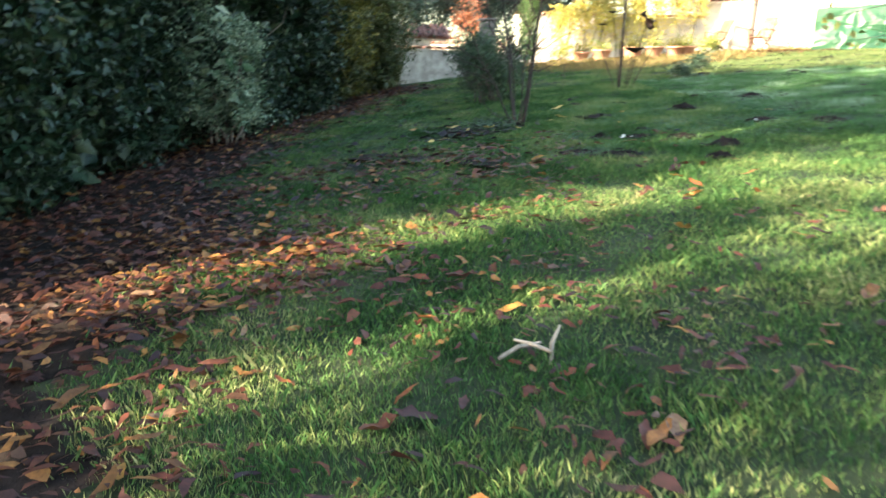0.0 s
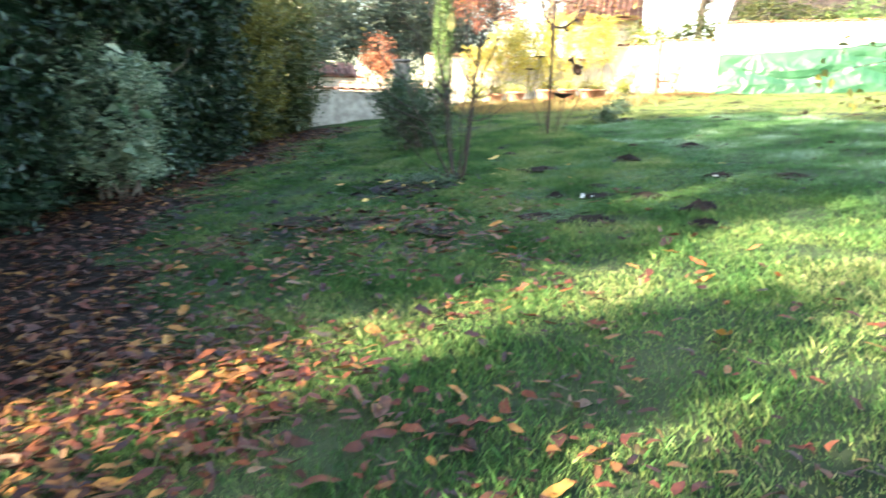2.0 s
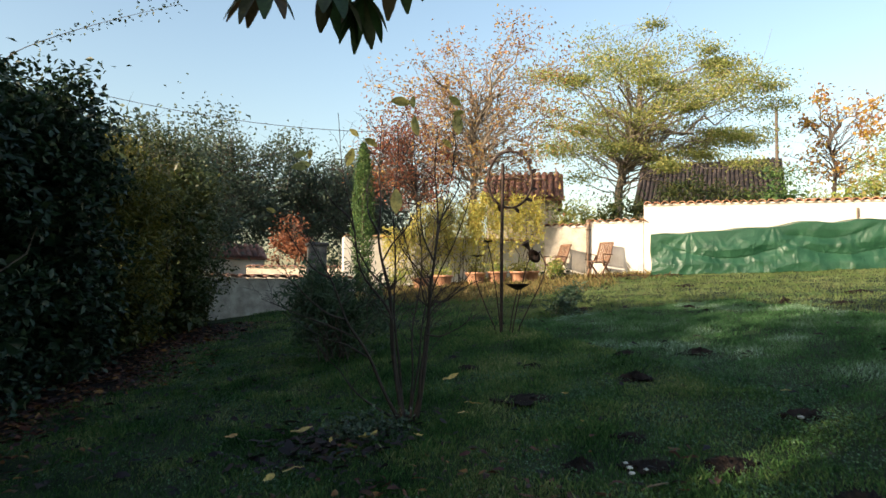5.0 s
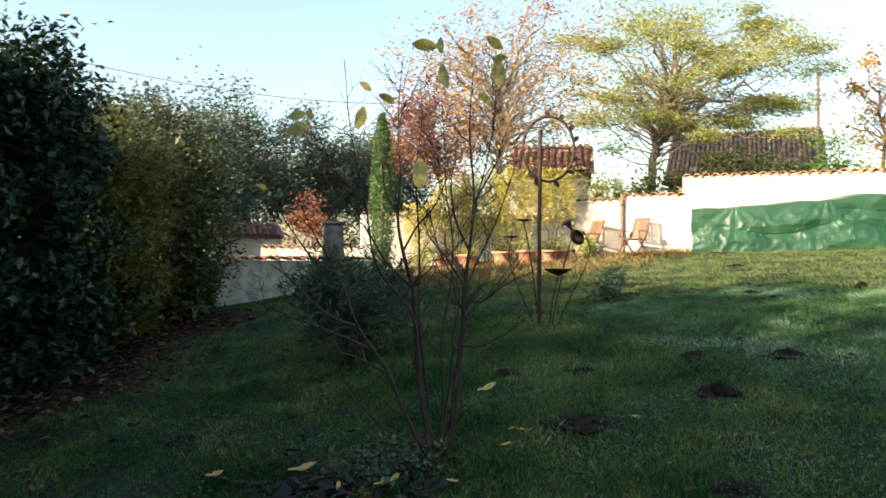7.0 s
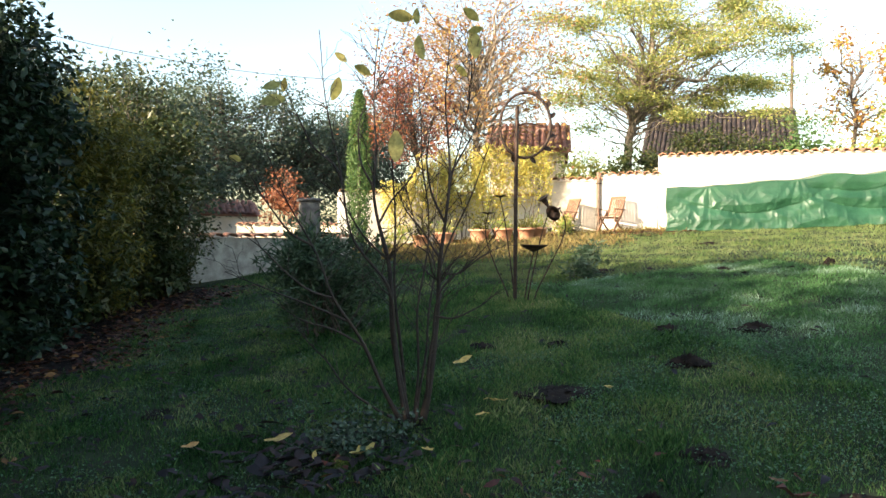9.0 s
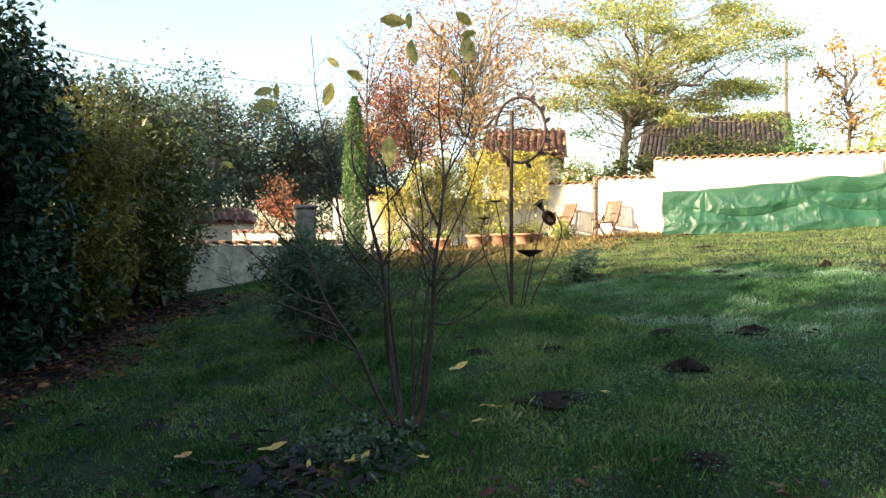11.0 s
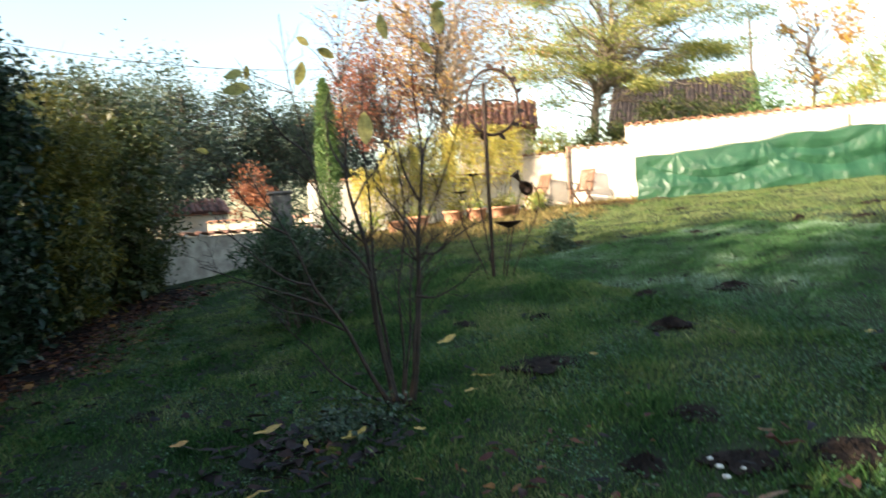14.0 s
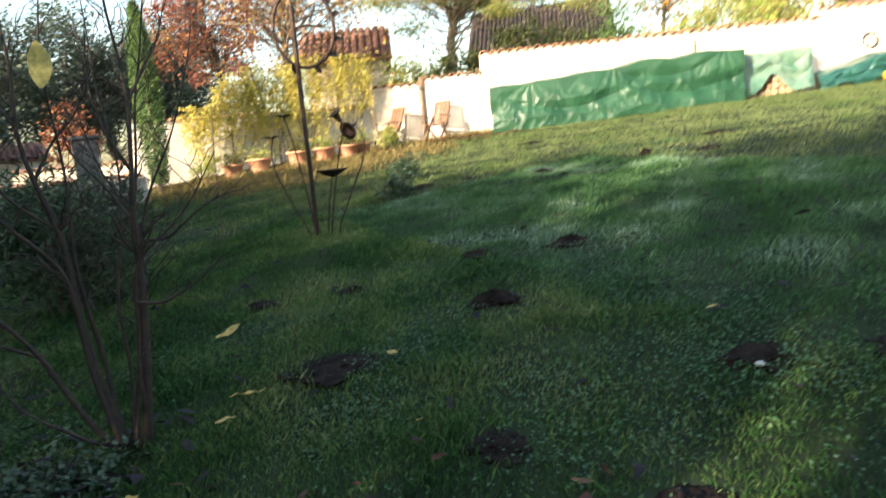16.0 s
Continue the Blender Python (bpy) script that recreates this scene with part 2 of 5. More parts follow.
class Tubes:
    """Collects tapered tubes into one quad mesh."""

    def __init__(self):
        self.v, self.f, self.n = [], [], 0

    def add(self, pts, radii, k=6):
        pts = np.asarray(pts, dtype=float)
        radii = np.broadcast_to(np.asarray(radii, dtype=float), (len(pts),))
        t = np.gradient(pts, axis=0)
        t /= np.linalg.norm(t, axis=1)[:, None] + 1e-9
        ref = np.array([0.0, 0.0, 1.0]) if abs(t[:, 2]).mean() < 0.8 else np.array([1.0, 0.0, 0.0])
        a = np.cross(t, ref)
        a /= np.linalg.norm(a, axis=1)[:, None] + 1e-9
        b = np.cross(t, a)
        ang = np.linspace(0, 2 * math.pi, k, endpoint=False)
        ring = pts[:, None] + radii[:, None, None] * (np.cos(ang)[None, :, None] * a[:, None] + np.sin(ang)[None, :, None] * b[:, None])
        self.v.append(ring.reshape(-1, 3))
        i, j = np.meshgrid(np.arange(len(pts) - 1), np.arange(k), indexing="ij")
        i, j = i.ravel(), j.ravel()
        self.f.append(np.stack([i * k + j, i * k + (j + 1) % k, (i + 1) * k + (j + 1) % k, (i + 1) * k + j], 1) + self.n)
        self.n += len(pts) * k
        return self

    def make(self, name, mat, parent=None, label="", smooth=True):
        return mesh_object(name, np.concatenate(self.v), np.concatenate(self.f), mat, parent, label, smooth)


def leaf_mesh(pos, length, width, rng, up=0.3, droop=0.25):
    """A folded four-point leaf at each place, turned at random. Returns vertices and triangles."""
    n = len(pos)
    length = np.broadcast_to(np.asarray(length, dtype=float), (n,)) * rng.uniform(0.65, 1.25, n)
    width = np.broadcast_to(np.asarray(width, dtype=float), (n,)) * rng.uniform(0.75, 1.2, n)
    d = rng.normal(size=(n, 3))
    d[:, 2] = d[:, 2] * 0.6 - droop
    d /= np.linalg.norm(d, axis=1)[:, None]
    nn = rng.normal(size=(n, 3)) + np.array([0, 0, up * 3])
    s = np.cross(d, nn)
    s /= np.linalg.norm(s, axis=1)[:, None] + 1e-9
    nn = np.cross(s, d)
    base = pos
    mid = base + d * (length * 0.45)[:, None]
    fold = nn * (width * 0.22)[:, None]
    v = np.stack([base, mid + s * (width / 2)[:, None] + fold, base + d * length[:, None] - nn * (length * 0.08)[:, None], mid - s * (width / 2)[:, None] + fold], 1).reshape(-1, 3)
    k = np.arange(n)[:, None] * 4
    f = np.concatenate([k + np.array([[0, 1, 2]]), k + np.array([[0, 2, 3]])], 0)
    return v, f


# ---- the lie of the land ----
def rise(x, y):
    """Height of the lawn: it climbs to the far wall and to the garden's open side."""
    x, y = np.asarray(x, dtype=float), np.asarray(y, dtype=float)
    cx, cy = np.clip(x, -14, 26), np.clip(y, -14, 26)
    h = -0.25 + 0.128 * cx + 0.0386 * cy - 0.0016 * cx * cx - 0.0017 * cx * cy + 0.0005 * cy * cy
    return h


def lumps(x, y):
    """Small unevenness of the turf."""
    return 0.018 * np.sin(2.1 * x + 1.3 * np.sin(1.7 * y)) * np.cos(1.8 * y + 0.7 * x) + 0.012 * np.sin(5.3 * x + 2.0) * np.sin(4.7 * y + x)


def ground_z(x, y):
    return float(rise(x, y) + lumps(x, y))


WALL_A = Vector((9.67, 18.1))
ALONG = Vector((0.8526, -0.5225))
BACK = Vector((0.5225, 0.8526))
WALL_YAW = math.degrees(math.atan2(ALONG.y, ALONG.x))


def at_wall(s, out=0.0):
    """Plan place s metres along the far wall's face and out metres in front of it."""
    p = WALL_A + ALONG * s - BACK * out
    return p.x, p.y


# ---- ground ----
def build_ground():
    """One sheet: fine cells where the walk goes, growing towards the horizon."""
    def axis(lo, hi, step, far):
        mid = np.arange(lo, hi + 1e-6, step)
        out = np.geomspace(0.6, far, 26)
        return np.concatenate([lo - out[::-1], mid, hi + out])
    xs, ys = axis(-6, 24, 0.15, 2500), axis(-8, 22, 0.15, 2500)
    gx, gy = np.meshgrid(xs, ys, indexing="ij")
    z = rise(gx, gy) + lumps(gx, gy)
    v = np.stack([gx, gy, z], -1).reshape(-1, 3)
    nx, ny = gx.shape
    i, j = np.meshgrid(np.arange(nx - 1), np.arange(ny - 1), indexing="ij")
    k = (i * ny + j).ravel()
    f = np.stack([k, k + ny, k + ny + 1, k + 1], 1)
    ob = mesh_object("ground", v, f, M["turf"], smooth=True)
    return tagged(ob, "damp uneven lawn soil under short autumn grass", "ground", kind="structure")


def bed_edge(y):
    """Where the grass ends and the bare bed along the hedge begins."""
    y = np.asarray(y, dtype=float)
    return -1.75 - np.clip((y - 1.5) * 0.16, -0.2, 0.6) + np.clip((y - 5.2) * 0.24, 0, 3) + 0.32 * np.clip((1.2 - y) / 2, 0, 1) + 0.25 * np.sin(y * 1.7) + 0.15 * np.sin(4.1 * y + 1)


def hedge_bed():
    """Dark bare soil under the hedge, a thin lumpy sheet with a frayed edge."""
    ys = np.arange(-11.0, 13.6, 0.09)
    u = np.linspace(0, 1, 46)
    fray = 0.14 * np.sin(11 * ys + 2) * np.sin(5.3 * ys) + 0.07 * np.sin(23 * ys)
    x1 = bed_edge(ys) + fray - 0.1
    gx = -6.2 + (x1[:, None] + 6.2) * u[None, :]
    gy = np.repeat(ys[:, None], len(u), 1)
    crumb = 0.012 * np.sin(17 * gx + 3 * np.sin(9 * gy)) * np.sin(15 * gy) + 0.006 * np.sin(41 * gx) * np.sin(37 * gy + gx)
    z = rise(gx, gy) + lumps(gx, gy) + np.where(u < 0.985, 0.014 + crumb, -0.03)
    k = (np.arange(len(ys) - 1)[:, None] * len(u) + np.arange(len(u) - 1)[None, :]).ravel()
    f = np.stack([k, k + 1, k + len(u) + 1, k + len(u)], 1)
    ob = mesh_object("soil_bed", np.stack([gx, gy, z], -1).reshape(-1, 3), f, M["soil"], smooth=True)
    return tagged(ob, "dark bare soil bed under the boundary hedge", "soil", kind="structure")


build_ground()
hedge_bed()

MOLEHILLS = [(3.1, 4.43, 0.16, 0.09), (4.24, 5.11, 0.2, 0.06), (2.0, 4.25, 0.28, 0.04), (2.19, 2.98, 0.17, 0.03), (3.62, 5.49, 0.14, 0.04),
             (7.82, 7.96, 0.10, 0.10), (3.37, 2.77, 0.17, 0.06), (2.46, 1.46, 0.19, 0.09), (2.37, 2.25, 0.2, 0.05), (2.0, 2.42, 0.2, 0.04),
             (1.65, 2.63, 0.12, 0.06), (3.83, 2.35, 0.2, 0.04), (8.3, 7.3, 0.3, 0.05), (6.4, 8.4, 0.22, 0.05), (9.6, 8.2, 0.3, 0.06),
             (2.6, 5.6, 0.14, 0.04), (9.0, 12.2, 0.3, 0.05), (2.0, 5.9, 0.18, 0.05), (2.25, 1.0, 0.16, 0.05),
             (0.0, 2.4, 0.42, 0.014), (-0.5, 2.75, 0.36, 0.014), (0.5, 1.95, 0.36, 0.014), (1.35, 1.9, 0.22, 0.04), (1.65, 1.5, 0.26, 0.05), (-0.6, 5.4, 0.2, 0.012), (5.2, 9.6, 0.3, 0.04)]


def molehill(x, y, r, h, seed):
    r *= 0.78
    bm = bmesh.new()
    bmesh.ops.create_icosphere(bm, subdivisions=5, radius=1)
    for v in bm.verts:
        p = v.co.copy()
        q = Vector((x * 3 + p.x * 1.3, y * 3 + p.y * 1.3, seed + p.z))
        lump = 1 + 0.7 * noise.noise(q * 1.1) + 0.3 * noise.noise(q * 3.2)
        clod = 1 + 0.6 * noise.noise(q * 5) + 0.6 * noise.noise(q * 13) + 0.4 * noise.noise(q * 29)
        rad = math.hypot(p.x, p.y)
        v.co = Vector((p.x * r * lump * 1.15, p.y * r * lump, h * 0.8 * max(-0.1, 1 - rad ** 1.5) * clod if p.z > 0 else -0.03))
    ob = part("molehill", bm, M["soil"], smooth=True)
    ob.location = (x, y, ground_z(x, y))
    return tagged(ob, "low crumbly mound of dark brown mole soil on lawn", "molehill", "molehills on the lawn")


for i, mh in enumerate(MOLEHILLS):
    molehill(*mh, i * 3.7)


# ---- far garden wall ----
def wall_prism(name, s0, s1, top, label, mat, thick=0.32, foot=-0.35, parent=None):
    bm = bmesh.new()
    n = 24
    rows = []
    for k in range(n + 1):
        s = s0 + (s1 - s0) * k / n
        x, y = at_wall(s)
        wob = 0.012 * math.sin(s * 2.3) + 0.008 * math.sin(s * 7.1)
        g0 = ground_z(x, y) + foot
        ring = []
        for o, z in ((wob, g0), (wob * 0.4, top), (-thick, top), (-thick, g0)):
            px, py = at_wall(s, o)
            ring.append(bm.verts.new((px, py, z)))
        rows.append(ring)
    for a, b in zip(rows, rows[1:]):
        for q in range(4):
            bm.faces.new((a[q], b[q], b[(q + 1) % 4], a[(q + 1) % 4]))
    bm.faces.new(rows[0])
    bm.faces.new(rows[-1][::-1])
    bmesh.ops.recalc_face_normals(bm, faces=bm.faces)
    ob = part(name, bm, mat, parent)
    if parent is None:
        tagged(ob, label, "wall", kind="structure")
    return ob


wall_1 = wall_prism("wall_1", 1.62, 10.4, 3.50, "sunlit white rendered garden wall with clay tile coping", M["render"])
wall_2 = wall_prism("wall_2", 0.0, 1.60, 3.00, "lower white rendered garden wall stepping down the slope", M["render"])
wall_3 = wall_prism("wall_3", -1.35, -0.02, 2.88, "patched stone and render wall beside the downpipe", M["oldrender"])
wall_4 = wall_prism("wall_4", 10.42, 13.2, 3.72, "raised white rendered wall end beside the open shed", M["render"])


def barrel_tile(length=0.42, r0=0.085, r1=0.065, k=7, thick=0.014):
    """A half-round clay tile along y, hollow below."""
    bm = bmesh.new()
    rings = []
    for yy, r in ((-length / 2, r0), (length / 2, r1)):
        for rr in (r, r - thick):
            rings.append([bm.verts.new((-rr * math.cos(math.pi * a / k), yy, rr * 0.8 * math.sin(math.pi * a / k))) for a in range(k + 1)])
    o0, i0, o1, i1 = rings
    for a in range(k):
        bm.faces.new((o0[a], o0[a + 1], o1[a + 1], o1[a]))
        bm.faces.new((i0[a], i1[a], i1[a + 1], i0[a + 1]))
        bm.faces.new((o0[a], i0[a], i0[a + 1], o0[a + 1]))
        bm.faces.new((o1[a], o1[a + 1], i1[a + 1], i1[a]))
    for a in (0, k):
        bm.faces.new((o0[a], o1[a], i1[a], i0[a]) if a == 0 else (o0[a], i0[a], i1[a], o1[a]))
    bmesh.ops.recalc_face_normals(bm, faces=bm.faces)
    me = bpy.data.meshes.new("tile")
    bm.to_mesh(me)
    bm.free()
    me.materials.append(M["tile"])
    return me


TILE = barrel_tile()


def cope(parent, s0, s1, top, pitch=0.24, rng=random.Random(4)):
    """Clay tiles laid across a wall's top, each tipping to the garden side."""
    s = s0 + pitch / 2
    while s < s1:
        x, y = at_wall(s, -0.09)
        t = new("tile", TILE)
        t.matrix_world = pose(x, y, top + 0.05 + rng.uniform(-0.008, 0.012), 6 + rng.uniform(-3, 3), rng.uniform(-3, 3), WALL_YAW + rng.uniform(-4, 4)) @ Matrix.Diagonal((1.3, 1.0, 1.35, 1))
        t.parent = parent
        s += pitch


def bedding(parent, s0, s1, top):
    bm = bmesh.new()
    n = max(2, int((s1 - s0) / 0.4))
    rows = []
    for k in range(n + 1):
        s = s0 + (s1 - s0) * k / n
        ring = []
        for o, z in ((0.035, top + 0.004), (0.02, top + 0.055), (-0.3, top + 0.10), (-0.345, top + 0.004)):
            px, py = at_wall(s, o + 0.006 * math.sin(9 * s))
            ring.append(bm.verts.new((px, py, z)))
        rows.append(ring)
    for a, b in zip(rows, rows[1:]):
        for q in range(4):
            bm.faces.new((a[q], b[q], b[(q + 1) % 4], a[(q + 1) % 4]))
    bm.faces.new(rows[0])
    bm.faces.new(rows[-1][::-1])
    bmesh.ops.recalc_face_normals(bm, faces=bm.faces)
    return part("mortar_bed", bm, M["render"], parent)


BEDS = {}
for wl, a, b, top in ((wall_1, 1.62, 10.4, 3.50), (wall_2, 0.0, 1.6, 3.0), (wall_3, -1.35, -0.02, 2.88), (wall_4, 10.42, 12.6, 3.72)):
    BEDS[wl.name] = bedding(wl, a, b, top)


# ---- foliage ----
def crown_points(n, centre, size, rng, shell=0.55, clumps=60, spread=0.22, flat=1.0, low=-1.0, boxy=1.0):
    """Leaf places gathered in clumps over an uneven ellipsoid."""
    c = np.asarray(centre, dtype=float)
    s = np.asarray(size, dtype=float)
    d = rng.normal(size=(clumps, 3))
    d /= np.linalg.norm(d, axis=1)[:, None]
    d = np.sign(d) * np.abs(d) ** boxy
    d[:, 2] = np.maximum(d[:, 2], low)
    rad = rng.uniform(shell, 1.0, clumps) * rng.uniform(0.8, 1.18, clumps)
    cl = c + d * s * rad[:, None]
    w = rng.uniform(0.4, 1.6, clumps)
    pick = rng.choice(clumps, n, p=w / w.sum())
    off = rng.normal(size=(n, 3)) * spread * np.array([1, 1, flat]) * rng.uniform(0.5, 1.3, clumps)[pick][:, None]
    return cl[pick] + off, cl


def branch_to(tubes, a, b, r0, r1, rng, sag=0.0, n=6, wob=0.06, k=5):
    a, b = np.asarray(a, dtype=float), np.asarray(b, dtype=float)
    t = np.linspace(0, 1, n)[:, None]
    p = a + (b - a) * t
    L = np.linalg.norm(b - a)
    p[1:-1] += rng.normal(size=(n - 2, 3)) * wob * L * 0.5
    p[:, 2] += sag * L * np.sin(math.pi * t[:, 0])
    tubes.add(p, np.linspace(r0, r1, n), k)
    return p


def bush(name, x, y, size, mat, n, leaf, label, category="shrub", seed=1, stems=9, clumps=70, spread=0.2, shell=0.5, lift=0.0, top_shoots=0, bark="bark", group="", low=-1.0, wide=0.5, droop=0.25, boxy=1.0, core=0, thick=1.0):
    """A many-stemmed bush: stems from the ground into a crown of leaf clumps, large inner leaves added to block light.
    """
    rng = np.random.default_rng(seed)
    z0 = ground_z(x, y)
    root = thing(name, x, y, z0, label, category, group)
    c = (0, 0, size[2] * 0.5 + lift)
    half = (size[0] / 2, size[1] / 2, size[2] / 2)
    pts, cl = crown_points(n, c, half, rng, shell, clumps, spread, 0.9, low, boxy)
    far = cl[np.argsort(-cl[:, 2])]
    for k in range(stems):
        e = far[int(rng.integers(0, max(1, len(far) * 2 // 3)))]
        st = np.array([e[0] * 0.3 + rng.normal() * 0.1, e[1] * 0.3 + rng.normal() * 0.1, -0.05])
        tb = Tubes()
        branch_to(tb, st, e, (0.012 + 0.006 * size[2]) * thick, 0.005, rng, 0.06, 7)
        tb.make("stem", M[bark], root)
    extra = []
    for k in range(top_shoots):
        a = rng.uniform(0, 2 * math.pi)
        r = rng.uniform(0, 0.85)
        bx, by = half[0] * r * math.cos(a), half[1] * r * math.sin(a)
        bz = c[2] + half[2] * math.sqrt(max(0, 1 - r * r)) * 0.9
        L = rng.uniform(0.25, 0.75)
        tip = np.array([bx + rng.normal() * 0.12, by + rng.normal() * 0.12, bz + L])
        tb = Tubes()
        p = branch_to(tb, (bx, by, bz - 0.35), tip, 0.006, 0.002, rng, 0, 5, 0.05, 4)
        tb.make("shoot", M[bark], root)
        for q in range(16):
            u = rng.uniform(0.25, 1)
            extra.append(p[0] + (p[-1] - p[0]) * u + rng.normal(size=3) * 0.03)
    if extra:
        pts = np.concatenate([pts, np.array(extra)])
    pts = pts[pts[:, 2] > 0.03]
    v, f = leaf_mesh(pts, leaf, leaf * wide, rng, droop=droop)
    mesh_object("crown", v, f, M[mat], root)
    # Large leaves added inside so that less light passes the crown.
    if core:
        q = rng.normal(size=(core, 3))
        q /= np.linalg.norm(q, axis=1)[:, None]
        q = np.sign(q) * np.abs(q) ** boxy
        q = np.array(c) + q * np.array(half) * rng.uniform(0.45, 0.8, core)[:, None]
        q = q[q[:, 2] > 0.1]
        v, f = leaf_mesh(q, 0.26, 0.16, rng, droop=0.4)
        mesh_object("inner_crown", v, f, M[mat], root)
    return root


def tree(name, x, y, height, trunk_r, crown_c, crown_s, mat, n, leaf, label, seed, limbs=14, clumps=90, spread=0.35, flat=1.0, bark="bark", shell=0.35, fork=0.35, low=-1.0, wide=0.55, twigs=3, base=None, lean=(0, 0)):
    rng = np.random.default_rng(seed)
    z0 = ground_z(x, y) if base is None else base
    root = thing(name, x, y, z0, label, "tree")
    pts, cl = crown_points(n, crown_c, crown_s, rng, shell, clumps, spread, flat, low)
    tr = Tubes()
    top = np.array([crown_c[0] * 0.7 + lean[0], crown_c[1] * 0.7 + lean[1], height * 0.82])
    tp = branch_to(tr, (0, 0, -0.15), top, trunk_r, trunk_r * 0.25, rng, 0, 9, 0.035, 9)
    tr.make("trunk", M[bark], root)
    lb = Tubes()
    twig = Tubes()
    order = rng.permutation(len(cl))
    for i, k in enumerate(order):
        e = cl[k]
        u = fork + (0.95 - fork) * np.clip((e[2] / (height * 0.95)) ** 1.3, 0, 1) * rng.uniform(0.6, 1)
        st = tp[0] + (tp[-1] - tp[0]) * u
        j = u * (len(tp) - 1)
        a = int(min(len(tp) - 2, j))
        st = tp[a] + (tp[a + 1] - tp[a]) * (j - a)
        big = i < limbs
        lb = Tubes() if big else twig
        p = branch_to(lb, st, e, trunk_r * (0.38 if big else 0.16), 0.008, rng, 0.07, 7, 0.09, 5)
        if big:
            lb.make("limb", M[bark], root)
        for q in range(twigs):
            s0 = p[int(rng.integers(3, 7))]
            branch_to(twig, s0, s0 + rng.normal(size=3) * spread * 1.6, 0.010, 0.004, rng, 0, 4, 0.08, 3)
    twig.make("fine_branching", M[bark], root)["kind"] = "stuff"
    v, f = leaf_mesh(pts, leaf, leaf * wide, rng)
    mesh_object("crown", v, f, M[mat], root)
    return root


# hedge along the garden's shaded side
HEDGE = [
    # x, y, size, leaves, leaf, seed
    (-5.0, 2.2, (3.0, 3.2, 4.9), 20000, 0.125, 11),
    (-4.9, 4.4, (3.0, 3.2, 5.7), 22000, 0.125, 12),
    (-4.0, 7.0, (2.9, 3.2, 4.1), 20000, 0.125, 13),
    (-3.3, 9.1, (2.7, 2.5, 4.0), 19000, 0.12, 14),
]
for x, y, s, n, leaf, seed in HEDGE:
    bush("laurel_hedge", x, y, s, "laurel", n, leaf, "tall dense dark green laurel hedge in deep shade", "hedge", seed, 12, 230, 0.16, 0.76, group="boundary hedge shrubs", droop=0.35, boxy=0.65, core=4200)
bush("variegated_bush", -3.1, 5.6, (1.3, 1.5, 2.1), "variegated", 7500, 0.06, "pale variegated grey-green bush at the hedge foot", seed=21, clumps=120, spread=0.11, boxy=0.8, core=150)
bush("olive_bush", -2.75, 11.0, (2.3, 2.5, 3.4), "olive", 13000, 0.125, "olive-yellow autumn bush with drooping narrow leaves", seed=22, clumps=150, spread=0.16, top_shoots=10, wide=0.3, droop=0.6, shell=0.72, boxy=0.75, core=900)
bush("green_bush", -1.95, 13.0, (2.3, 2.3, 3.6), "green", 13000, 0.09, "loose green privet bush with tall thin shoots", seed=23, clumps=140, spread=0.17, top_shoots=30, shell=0.72, boxy=0.75, core=800)
bush("privet_bush", -2.6, 15.2, (2.4, 2.2, 2.6), "green", 7000, 0.09, "loose green privet bush at the low wall", seed=24, clumps=90, spread=0.2, top_shoots=12, core=400)
# Low growth added to stop light leaking under the hedge.
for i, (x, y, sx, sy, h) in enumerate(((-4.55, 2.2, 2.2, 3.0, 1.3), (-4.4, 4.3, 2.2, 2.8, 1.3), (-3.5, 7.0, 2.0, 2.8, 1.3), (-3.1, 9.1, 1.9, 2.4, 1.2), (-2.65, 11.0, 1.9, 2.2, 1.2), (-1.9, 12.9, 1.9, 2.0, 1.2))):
    bush("hedge_foot_filler", x, y, (sx, sy, h), "laurel" if i < 4 else "green", 6500, 0.10, "low dense evergreen growth added at the hedge foot to block light", "shrub", 110 + i, 5, 120, 0.13, 0.6, group="growth at the hedge foot", boxy=0.7, core=900)
# unseen hedge added beside the walk's start; gaps let sun streaks on to grass
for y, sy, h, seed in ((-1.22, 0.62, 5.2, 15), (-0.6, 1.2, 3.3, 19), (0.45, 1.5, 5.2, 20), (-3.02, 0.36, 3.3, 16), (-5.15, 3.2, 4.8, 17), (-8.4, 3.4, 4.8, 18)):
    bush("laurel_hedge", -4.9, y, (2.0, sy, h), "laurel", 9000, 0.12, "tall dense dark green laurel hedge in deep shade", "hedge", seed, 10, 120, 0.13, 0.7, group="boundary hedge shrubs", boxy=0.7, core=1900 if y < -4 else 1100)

# Trees added out of view to shade the lawn beyond the hedge.
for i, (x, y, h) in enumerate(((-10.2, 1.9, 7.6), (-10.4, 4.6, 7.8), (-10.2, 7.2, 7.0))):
    tree("unseen_shade_tree", x, y, h, 0.2, (0, 0, h * 0.52), (2.0, 1.7, h * 0.44), "laurel", 9000, 0.26, "dense unseen evergreen tree added behind the boundary hedge to shade the lawn", 140 + i, clumps=130, spread=0.4)


